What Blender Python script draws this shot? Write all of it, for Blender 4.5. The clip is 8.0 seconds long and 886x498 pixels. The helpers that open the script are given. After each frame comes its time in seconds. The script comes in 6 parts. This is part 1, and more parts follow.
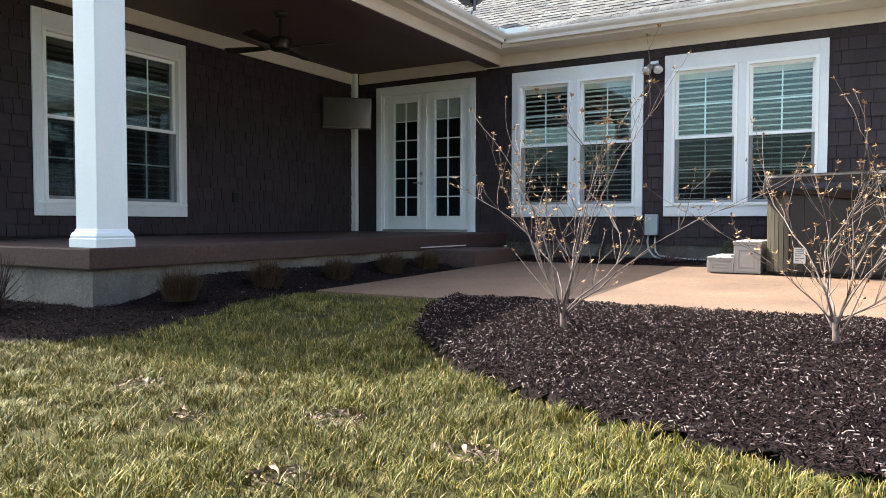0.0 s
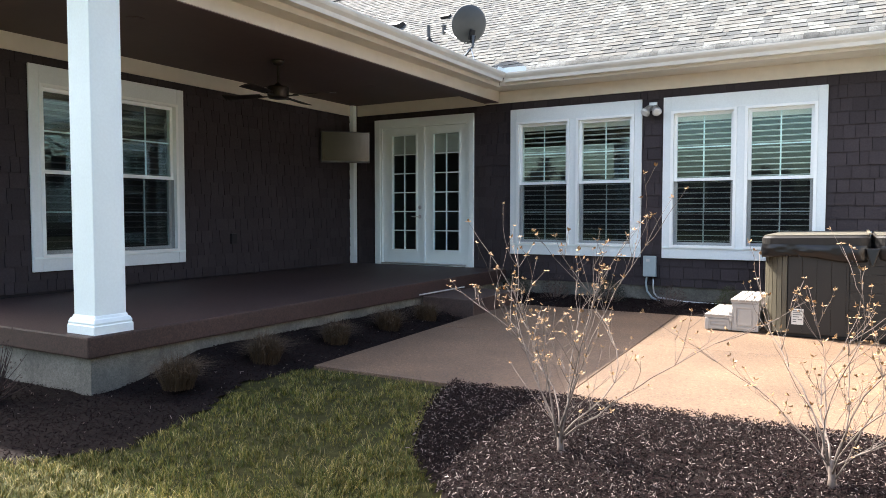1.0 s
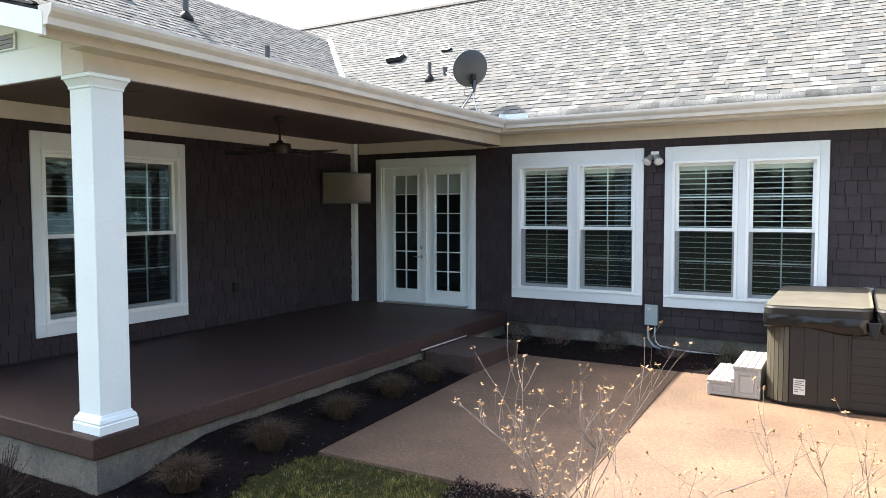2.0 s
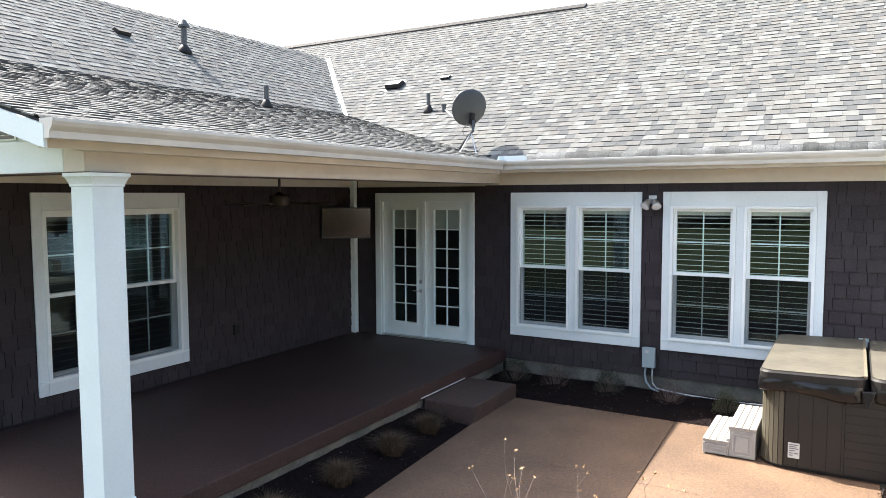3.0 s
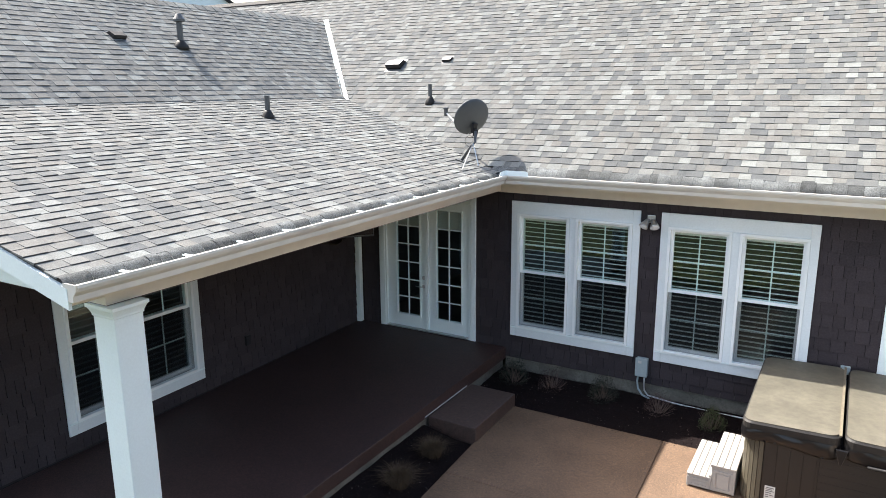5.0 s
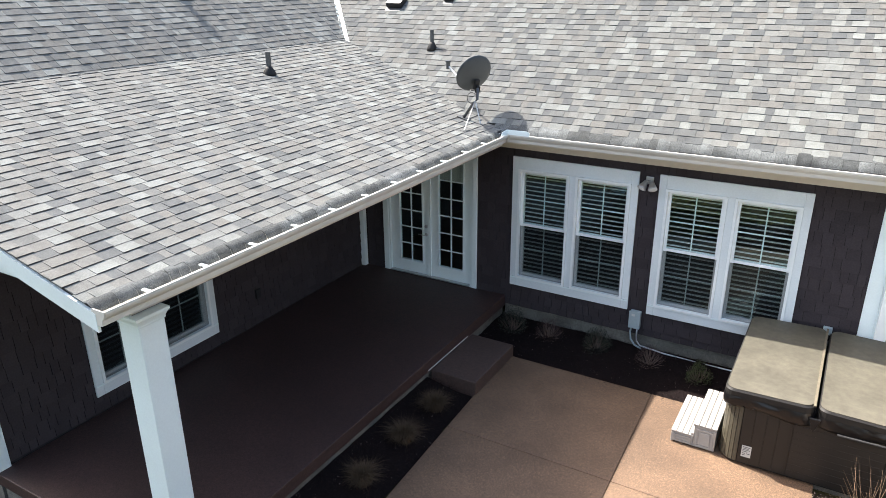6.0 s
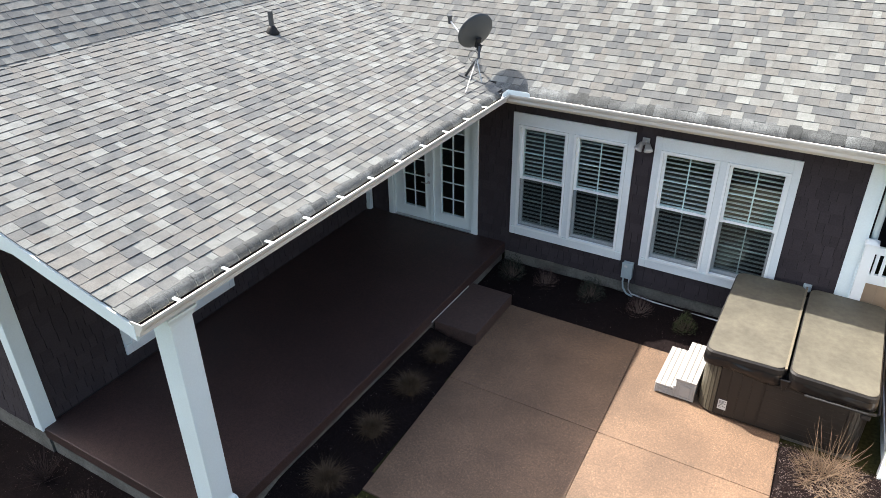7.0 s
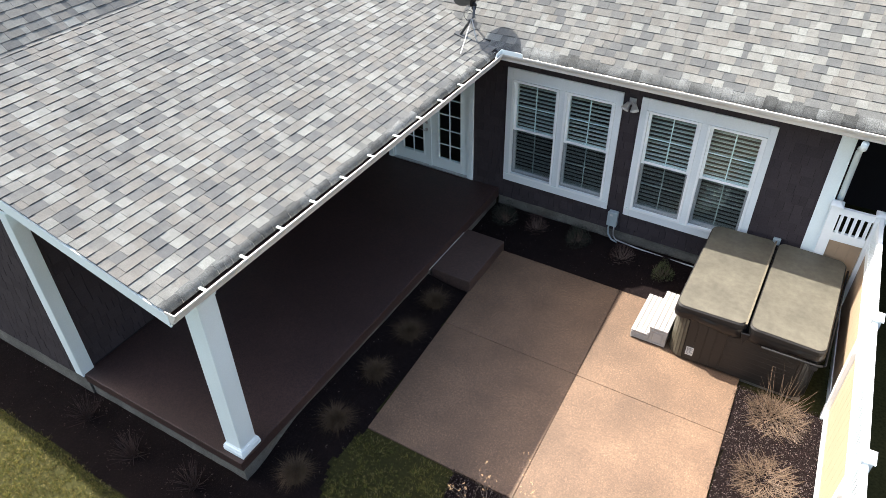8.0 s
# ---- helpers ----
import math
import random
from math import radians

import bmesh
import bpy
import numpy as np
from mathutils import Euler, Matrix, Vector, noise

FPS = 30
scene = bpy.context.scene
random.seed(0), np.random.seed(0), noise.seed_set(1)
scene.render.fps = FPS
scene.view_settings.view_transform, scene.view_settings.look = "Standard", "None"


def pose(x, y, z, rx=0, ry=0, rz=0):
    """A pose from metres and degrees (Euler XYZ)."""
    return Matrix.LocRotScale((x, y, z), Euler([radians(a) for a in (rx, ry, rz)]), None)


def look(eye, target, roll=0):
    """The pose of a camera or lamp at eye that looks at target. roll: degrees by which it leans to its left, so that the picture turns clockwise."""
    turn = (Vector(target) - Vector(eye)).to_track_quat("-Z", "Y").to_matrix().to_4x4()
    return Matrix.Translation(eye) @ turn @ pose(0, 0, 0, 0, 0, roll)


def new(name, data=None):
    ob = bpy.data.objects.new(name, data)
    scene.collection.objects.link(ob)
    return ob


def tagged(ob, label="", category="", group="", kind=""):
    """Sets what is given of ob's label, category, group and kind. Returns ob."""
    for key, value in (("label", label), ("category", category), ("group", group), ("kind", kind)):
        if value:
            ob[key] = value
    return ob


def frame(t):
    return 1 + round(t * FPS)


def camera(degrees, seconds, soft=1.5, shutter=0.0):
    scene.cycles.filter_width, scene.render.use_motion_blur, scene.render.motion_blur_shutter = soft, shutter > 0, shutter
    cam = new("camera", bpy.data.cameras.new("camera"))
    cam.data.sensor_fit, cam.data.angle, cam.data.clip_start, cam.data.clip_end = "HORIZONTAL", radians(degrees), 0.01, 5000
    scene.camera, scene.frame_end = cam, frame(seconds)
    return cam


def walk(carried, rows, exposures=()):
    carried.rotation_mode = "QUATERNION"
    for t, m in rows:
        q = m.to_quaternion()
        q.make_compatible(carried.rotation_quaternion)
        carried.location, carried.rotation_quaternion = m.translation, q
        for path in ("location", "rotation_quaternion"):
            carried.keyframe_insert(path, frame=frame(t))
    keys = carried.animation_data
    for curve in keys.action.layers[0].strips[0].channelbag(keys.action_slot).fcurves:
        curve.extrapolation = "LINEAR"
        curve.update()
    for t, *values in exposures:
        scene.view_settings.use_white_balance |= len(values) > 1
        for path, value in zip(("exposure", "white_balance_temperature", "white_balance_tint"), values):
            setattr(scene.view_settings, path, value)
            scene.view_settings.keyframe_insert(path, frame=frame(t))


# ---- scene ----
cam = camera(63.8, 8.0, soft=0.6)
PATH = [
    (0, (6.876, -9.065, 0.464), (5.872, -7.337, 0.391), 0.1),
    (0.5, (6.88, -9.063, 0.762), (5.877, -7.334, 0.685), 0.1),
    (1, (6.873, -9.04, 1.078), (5.871, -7.312, 0.984), 0.0),
    (1.5, (6.84, -9.033, 1.417), (5.838, -7.305, 1.313), -0.1),
    (3, (6.85, -9.032, 2.485), (5.851, -7.306, 2.336), -0.2),
    (3.5, (6.856, -9.042, 2.848), (5.858, -7.319, 2.66), -0.2),
    (4, (6.85, -9.046, 3.236), (5.855, -7.327, 3.003), -0.2),
    (5.5, (6.836, -9.039, 4.522), (5.872, -7.388, 3.936), -0.4),
    (6, (6.84, -9.047, 4.957), (5.898, -7.439, 4.231), -0.4),
    (6.5, (6.83, -9.063, 5.406), (5.917, -7.505, 4.545), -0.5),
    (7, (6.867, -9.073, 5.923), (5.982, -7.581, 4.928), -0.7),
    (7.5, (6.928, -9.1, 6.466), (6.078, -7.68, 5.342), -0.8),
    (8, (7.02, -9.131, 7.006), (6.211, -7.789, 5.764), -1.0),
]
EXPOSURES = [(0.0, 1.92), (1.5, 2.15), (3.5, 1.95), (5.5, 1.72), (8.0, 1.6)]
walk(cam, [(t, look(eye, target, roll)) for t, eye, target, roll in PATH], EXPOSURES)

# ---------------------------------------------------------------- light
SUN = Vector((-0.812, 0.108, 1.0)).normalized()
world = bpy.data.worlds.new("sky")
scene.world = world
world.use_nodes = True
_n, _l = world.node_tree.nodes, world.node_tree.links
_n.clear()
_sky = _n.new("ShaderNodeTexSky")
_sky.sky_type = "NISHITA"
_sky.sun_disc = False
_sky.sun_elevation = math.asin(SUN.z)
_sky.sun_rotation = math.atan2(SUN.x, SUN.y) % (2 * math.pi)
_bg = _n.new("ShaderNodeBackground")
_bg.inputs["Strength"].default_value = 0.132
_sky.dust_density = 5.0
_sky.air_density = 1.3
_wo = _n.new("ShaderNodeOutputWorld")
_l.new(_sky.outputs[0], _bg.inputs[0])
_l.new(_bg.outputs[0], _wo.inputs[0])
sun_data = bpy.data.lights.new("sun", "SUN")
sun_data.energy, sun_data.angle, sun_data.color = 5.0, radians(0.5), (1.0, 0.95, 0.88)
sun = new("sun", sun_data)
sun.matrix_world = look(SUN * 50, (0, 0, 0))


# ---------------------------------------------------------------- materials
def material(name, color, rough=0.7, metal=0.0, vary=0.0, big=0.0, scale=20.0, bigscale=1.5, bump=0.0, bumpscale=None,
             pieces="", spread=0.0, spec=0.5, speckle=0.0, grain=90.0, matte=0.0, ramp=(), fleck=0.0):
    """A procedural surface: base colour, grain and stain variation, relief, and a shade of its own for each piece."""
    m = bpy.data.materials.new(name)
    m.use_nodes = True
    nt = m.node_tree
    N, L = nt.nodes, nt.links
    p = N["Principled BSDF"]
    p.inputs["Roughness"].default_value = rough
    p.inputs["Metallic"].default_value = metal
    p.inputs["Specular IOR Level"].default_value = spec
    p.inputs["Diffuse Roughness"].default_value = matte
    co = N.new("ShaderNodeTexCoord").outputs["Object"] if not pieces else N.new("ShaderNodeNewGeometry").outputs["Position"]
    rgb = N.new("ShaderNodeRGB")
    rgb.outputs[0].default_value = (*color, 1)
    out = rgb.outputs[0]
    if ramp:
        own = N.new("ShaderNodeObjectInfo").outputs["Random"] if pieces == "object" else N.new("ShaderNodeNewGeometry").outputs["Random Per Island"]
        cr = N.new("ShaderNodeValToRGB")
        while len(cr.color_ramp.elements) < len(ramp):
            cr.color_ramp.elements.new(0.5)
        for e, (at, c) in zip(cr.color_ramp.elements, ramp):
            e.position, e.color = at, (*c, 1)
        L.new(own, cr.inputs[0])
        out = cr.outputs[0]

    def scaled(sock, fac_sock, lo, hi):
        mr = N.new("ShaderNodeMapRange")
        mr.inputs[1].default_value, mr.inputs[2].default_value = 0.25, 0.75
        mr.inputs[3].default_value, mr.inputs[4].default_value = lo, hi
        L.new(fac_sock, mr.inputs[0])
        vm = N.new("ShaderNodeVectorMath")
        vm.operation = "SCALE"
        L.new(sock, vm.inputs[0])
        L.new(mr.outputs[0], vm.inputs["Scale"])
        return vm.outputs[0]

    fine = N.new("ShaderNodeTexNoise")
    fine.inputs["Scale"].default_value, fine.inputs["Detail"].default_value = scale, 6
    L.new(co, fine.inputs["Vector"])
    if vary:
        out = scaled(out, fine.outputs[0], 1 - vary, 1 + vary)
    if big:
        bn = N.new("ShaderNodeTexNoise")
        bn.inputs["Scale"].default_value, bn.inputs["Detail"].default_value = bigscale, 4
        L.new(co, bn.inputs["Vector"])
        out = scaled(out, bn.outputs[0], 1 - big, 1 + big)
    if speckle:
        vo = N.new("ShaderNodeTexVoronoi")
        vo.inputs["Scale"].default_value = grain
        L.new(co, vo.inputs["Vector"])
        sp = N.new("ShaderNodeSeparateColor")
        L.new(vo.outputs["Color"], sp.inputs[0])
        mr = N.new("ShaderNodeMapRange")
        mr.inputs[3].default_value, mr.inputs[4].default_value = 1 - speckle, 1 + speckle
        L.new(sp.outputs[0], mr.inputs[0])
        vm = N.new("ShaderNodeVectorMath")
        vm.operation = "SCALE"
        L.new(out, vm.inputs[0])
        L.new(mr.outputs[0], vm.inputs["Scale"])
        out = vm.outputs[0]
    if fleck:
        vf = N.new("ShaderNodeTexVoronoi")
        vf.inputs["Scale"].default_value = grain * 0.6
        L.new(co, vf.inputs["Vector"])
        sf = N.new("ShaderNodeSeparateColor")
        L.new(vf.outputs["Color"], sf.inputs[0])
        mf = N.new("ShaderNodeMapRange")
        mf.inputs[1].default_value, mf.inputs[2].default_value = 0.90, 0.97
        mf.inputs[3].default_value, mf.inputs[4].default_value = 1.0, 1.0 + fleck
        L.new(sf.outputs[1], mf.inputs[0])
        vm = N.new("ShaderNodeVectorMath")
        vm.operation = "SCALE"
        L.new(out, vm.inputs[0])
        L.new(mf.outputs[0], vm.inputs["Scale"])
        out = vm.outputs[0]
    if pieces:
        src = N.new("ShaderNodeObjectInfo").outputs["Random"] if pieces == "object" else N.new("ShaderNodeNewGeometry").outputs["Random Per Island"]
        mr = N.new("ShaderNodeMapRange")
        mr.inputs[3].default_value, mr.inputs[4].default_value = 1 - spread, 1 + spread
        L.new(src, mr.inputs[0])
        vm = N.new("ShaderNodeVectorMath")
        vm.operation = "SCALE"
        L.new(out, vm.inputs[0])
        L.new(mr.outputs[0], vm.inputs["Scale"])
        out = vm.outputs[0]
    L.new(out, p.inputs["Base Color"])
    if bump:
        b = N.new("ShaderNodeBump")
        b.inputs["Strength"].default_value = min(1.0, bump)
        b.inputs["Distance"].default_value = 0.004 * max(1.0, bump)
        bt = fine
        if bumpscale:
            bt = N.new("ShaderNodeTexNoise")
            bt.inputs["Scale"].default_value, bt.inputs["Detail"].default_value = bumpscale, 4
            L.new(co, bt.inputs["Vector"])
        L.new(bt.outputs[0], b.inputs["Height"])
        L.new(b.outputs[0], p.inputs["Normal"])
    return m


def glass_material(name, rough=0.0):
    """A clear pane: glossy towards grazing angles, and clear besides."""
    m = bpy.data.materials.new(name)
    m.use_nodes = True
    N, L = m.node_tree.nodes, m.node_tree.links
    N.clear()
    o, mix = N.new("ShaderNodeOutputMaterial"), N.new("ShaderNodeMixShader")
    tr, gl, lw = N.new("ShaderNodeBsdfTransparent"), N.new("ShaderNodeBsdfGlossy"), N.new("ShaderNodeLayerWeight")
    tr.inputs[0].default_value = (0.94, 0.98, 0.97, 1)
    gl.inputs["Roughness"].default_value = rough
    gl.inputs["Color"].default_value = (0.66, 0.93, 1.0, 1)
    lw.inputs[0].default_value = 0.5
    pw, ma = N.new("ShaderNodeMath"), N.new("ShaderNodeMath")
    pw.operation, ma.operation = "POWER", "MULTIPLY_ADD"
    pw.inputs[1].default_value = 4.5
    ma.inputs[1].default_value, ma.inputs[2].default_value = 0.84, 0.058
    L.new(lw.outputs["Facing"], pw.inputs[0])
    L.new(pw.outputs[0], ma.inputs[0])
    L.new(ma.outputs[0], mix.inputs[0])
    L.new(tr.outputs[0], mix.inputs[1])
    L.new(gl.outputs[0], mix.inputs[2])
    L.new(mix.outputs[0], o.inputs[0])
    return m


def screen_material(name, cover):
    """Fine insect mesh: part dark thread, part open."""
    m = bpy.data.materials.new(name)
    m.use_nodes = True
    N, L = m.node_tree.nodes, m.node_tree.links
    N.clear()
    o, mix = N.new("ShaderNodeOutputMaterial"), N.new("ShaderNodeMixShader")
    tr, df = N.new("ShaderNodeBsdfTransparent"), N.new("ShaderNodeBsdfDiffuse")
    df.inputs[0].default_value = (0.012, 0.012, 0.014, 1)
    mix.inputs[0].default_value = cover
    L.new(tr.outputs[0], mix.inputs[1])
    L.new(df.outputs[0], mix.inputs[2])
    L.new(mix.outputs[0], o.inputs[0])
    return m


M_TRIM = material("white_trim_paint", (0.82, 0.915, 0.92), 0.45, vary=0.03, big=0.04, scale=60, bump=0.05)
M_CASE = material("white_casing_paint", (0.74, 0.80, 0.815), 0.5, vary=0.04, big=0.05, scale=60, bump=0.05)
M_CREAM = material("cream_metal_paint", (0.68, 0.655, 0.60), 0.4, vary=0.04, big=0.08, scale=8, bigscale=2.0)
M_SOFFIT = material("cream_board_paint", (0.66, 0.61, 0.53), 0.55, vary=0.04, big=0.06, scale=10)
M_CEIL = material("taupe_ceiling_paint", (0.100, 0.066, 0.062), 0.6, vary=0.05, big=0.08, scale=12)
M_SIDE_I = material("brown_shake_run", (0.040, 0.0325, 0.0360), 0.85, spec=0.3, vary=0.18, scale=60, bump=0.4, bumpscale=45, pieces="island", spread=0.14)
M_SIDE_O = material("brown_shake", (0.040, 0.0325, 0.0360), 0.85, spec=0.3, vary=0.18, scale=60, bump=0.4, bumpscale=45, pieces="object", spread=0.14)
M_SIDE_B = material("brown_wall_backing", (0.015, 0.0122, 0.0133), 0.9, vary=0.1, scale=30)
SHINGLE_TONES = ((0.0, (0.120, 0.126, 0.127)), (0.18, (0.150, 0.155, 0.152)), (0.40, (0.180, 0.179, 0.167)), (0.55, (0.193, 0.186, 0.170)),
                 (0.75, (0.214, 0.216, 0.202)), (0.90, (0.238, 0.244, 0.229)), (1.0, (0.264, 0.274, 0.257)))
SHINGLE = dict(rough=0.85, matte=0.85, vary=0.14, big=0.10, scale=9, bump=1.0, bumpscale=170, speckle=0.22, grain=240, spec=0.2, ramp=SHINGLE_TONES)
M_ROOF_I = material("grey_shingle_run", (0.2, 0.2, 0.2), pieces="island", **SHINGLE)
M_ROOF_O = material("grey_shingle", (0.2, 0.2, 0.2), pieces="object", **SHINGLE)
# Lowest course: darker and more uneven in tone than the other shingles.
M_ROOF_S = material("dark_eave_shingle", (0.112, 0.118, 0.117), 0.85, matte=0.6, vary=0.3, big=0.4, scale=9, bigscale=2.2, bump=1.0, bumpscale=170, speckle=0.4, grain=150, pieces="island", spread=0.38, spec=0.2)
M_BUTT = material("shingle_cut_edge", (0.060, 0.058, 0.056), 0.9, vary=0.2, scale=60)
M_ROOF_B = material("dark_roof_deck", (0.022, 0.021, 0.021), 0.9, vary=0.2, scale=60)
M_SLAB = material("red_brown_stained_concrete", (0.043, 0.0225, 0.019), 0.6, speckle=0.35, grain=110, vary=0.22, big=0.22, scale=35, bigscale=1.2, bump=0.25, bumpscale=120)
M_PATIO = material("tan_exposed_aggregate", (0.121, 0.0740, 0.0445), 0.62, fleck=0.55, vary=0.26, big=0.30, scale=38, bigscale=1.4, bump=0.8, bumpscale=120, speckle=0.42, grain=175)
M_CONC = material("grey_cast_concrete", (0.135, 0.128, 0.108), 0.85, speckle=0.2, grain=120, vary=0.2, big=0.45, scale=25, bigscale=3.0, bump=0.3, bumpscale=60)
M_SOIL = material("dark_mulch_soil", (0.0085, 0.0056, 0.0054), 0.95, spec=0.1, vary=0.5, big=0.25, scale=45, bump=1.0, bumpscale=50)
M_CHIP = material("bark_chip", (0.0165, 0.0100, 0.0100), 0.9, vary=0.3, scale=60, pieces="island", spread=0.75, spec=0.1)
M_CHIP_P = material("pale_bark_chip", (0.165, 0.125, 0.115), 0.6, vary=0.3, scale=60, pieces="island", spread=0.6)
M_LAWN = material("lawn_soil", (0.030, 0.029, 0.010), 0.95, spec=0.1, vary=0.4, big=0.3, scale=30, bigscale=0.8, bump=0.6)
M_BLADE = material("grass_blade", (0.1, 0.1, 0.03), 0.65, spec=0.3, vary=0.2, big=0.35, scale=7, bigscale=1.3, pieces="island",
                   ramp=((0.0, (0.026, 0.040, 0.008)), (0.28, (0.062, 0.078, 0.009)), (0.58, (0.125, 0.114, 0.012)), (0.84, (0.200, 0.150, 0.030)), (1.0, (0.40, 0.32, 0.15))))
M_GLASS = glass_material("window_glass")
M_SCREEN = screen_material("insect_screen", 0.28)
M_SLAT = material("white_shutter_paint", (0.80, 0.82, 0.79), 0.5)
# Porch window's slats: the shade under the roof is put into the colour.
M_SLAT_SHADED = material("shaded_shutter_paint", (0.17, 0.16, 0.15), 0.6)
M_HOOD = material("light_grey_sheet_metal", (0.36, 0.36, 0.35), 0.5, metal=0.2, vary=0.12, scale=20)
# Room paint is darkened so the unlit interior's gloom lies in the colour.
M_ROOM = material("shaded_room_paint", (0.075, 0.070, 0.064), 0.8, vary=0.05)
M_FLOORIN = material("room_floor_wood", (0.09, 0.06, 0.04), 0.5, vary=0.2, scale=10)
M_DARKMETAL = material("dark_grey_metal", (0.07, 0.075, 0.08), 0.45, metal=0.3, vary=0.15, scale=30)
M_BLACK = material("black_plastic", (0.016, 0.016, 0.017), 0.62, vary=0.1, spec=0.25)
M_STEEL = material("galvanised_steel", (0.55, 0.56, 0.57), 0.35, metal=0.8, vary=0.12, scale=20)
M_DISH = material("grey_dish_paint", (0.046, 0.052, 0.056), 0.5, vary=0.08, scale=12)
M_BRONZE = material("dark_bronze", (0.035, 0.026, 0.022), 0.4, metal=0.4)
M_ELEC = material("grey_enamel", (0.33, 0.40, 0.42), 0.45, vary=0.06)
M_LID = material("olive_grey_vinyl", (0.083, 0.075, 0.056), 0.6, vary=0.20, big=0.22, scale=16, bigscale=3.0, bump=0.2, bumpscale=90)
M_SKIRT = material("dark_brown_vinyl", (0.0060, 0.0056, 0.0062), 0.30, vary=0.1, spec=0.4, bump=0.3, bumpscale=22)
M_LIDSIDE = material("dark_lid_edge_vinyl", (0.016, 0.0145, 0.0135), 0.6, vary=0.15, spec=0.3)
M_FLAP = material("sun_faded_vinyl_strip", (0.135, 0.115, 0.08), 0.6, vary=0.2, scale=25)
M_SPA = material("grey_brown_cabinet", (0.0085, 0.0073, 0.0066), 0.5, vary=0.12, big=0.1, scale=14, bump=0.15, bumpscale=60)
# Cabinet's west side, with the sunlight on it put into the colour.
M_SPA_SUNLIT = material("sunlit_olive_cabinet", (0.066, 0.058, 0.040), 0.5, vary=0.08, scale=14)
M_STEP = material("light_grey_resin", (0.35, 0.333, 0.308), 0.5, vary=0.05, big=0.06, scale=25)
M_VINYL = material("white_vinyl", (0.86, 0.90, 0.90), 0.4, vary=0.02)
M_TAN = material("tan_vinyl", (0.35, 0.255, 0.17), 0.5, vary=0.05, scale=15)
M_TWIG = material("pale_twig_bark", (0.150, 0.117, 0.100), 0.75, vary=0.3, scale=50, bump=0.3)
M_TWIG_D = material("dark_twig_bark", (0.13, 0.09, 0.075), 0.8, vary=0.3, scale=50)
M_TWIG_R = material("red_brown_twig_bark", (0.036, 0.018, 0.015), 0.8, vary=0.3, scale=50)
M_WOODS = material("far_bare_branches", (0.045, 0.034, 0.028), 0.9, vary=0.4, scale=0.4, pieces="island", spread=0.5)
M_BUD = material("tan_bud_leaf", (0.36, 0.225, 0.115), 0.7, vary=0.2, scale=40, pieces="island", spread=0.35)
M_STRAW = material("dry_straw_grass", (0.062, 0.038, 0.018), 0.8, vary=0.2, scale=20, pieces="island", spread=0.4)
M_STRAW_P = material("pale_straw_grass", (0.150, 0.102, 0.066), 0.7, vary=0.2, scale=20, pieces="island", spread=0.35)
M_LEAF = material("dark_evergreen_leaf", (0.011, 0.016, 0.006), 0.6, vary=0.2, scale=20, pieces="island", spread=0.45)
M_LEAF_Y = material("olive_green_leaf", (0.05, 0.062, 0.015), 0.55, vary=0.2, scale=20, pieces="island", spread=0.4)
M_LEAF_R = material("dry_red_brown_leaf", (0.05, 0.024, 0.018), 0.7, vary=0.2, scale=20, pieces="island", spread=0.4)
M_DEADLEAF = material("pale_dead_leaf", (0.20, 0.145, 0.10), 0.7, vary=0.2, scale=40)
M_LITTER = material("brown_leaf_litter", (0.17, 0.115, 0.08), 0.75, vary=0.3, scale=40, pieces="island", spread=0.7)
M_FABRIC = material("grey_blind_fabric", (0.50, 0.50, 0.47), 0.9, vary=0.05)
M_LABEL = material("white_label", (0.52, 0.52, 0.50), 0.5)
M_INK = material("grey_label_print", (0.12, 0.12, 0.12), 0.6)
M_SCREEN_TV = material("black_screen_glass", (0.012, 0.012, 0.012), 0.16, spec=0.6)
M_LAMP = material("clear_lamp_face", (0.75, 0.75, 0.75), 0.15, spec=0.8)


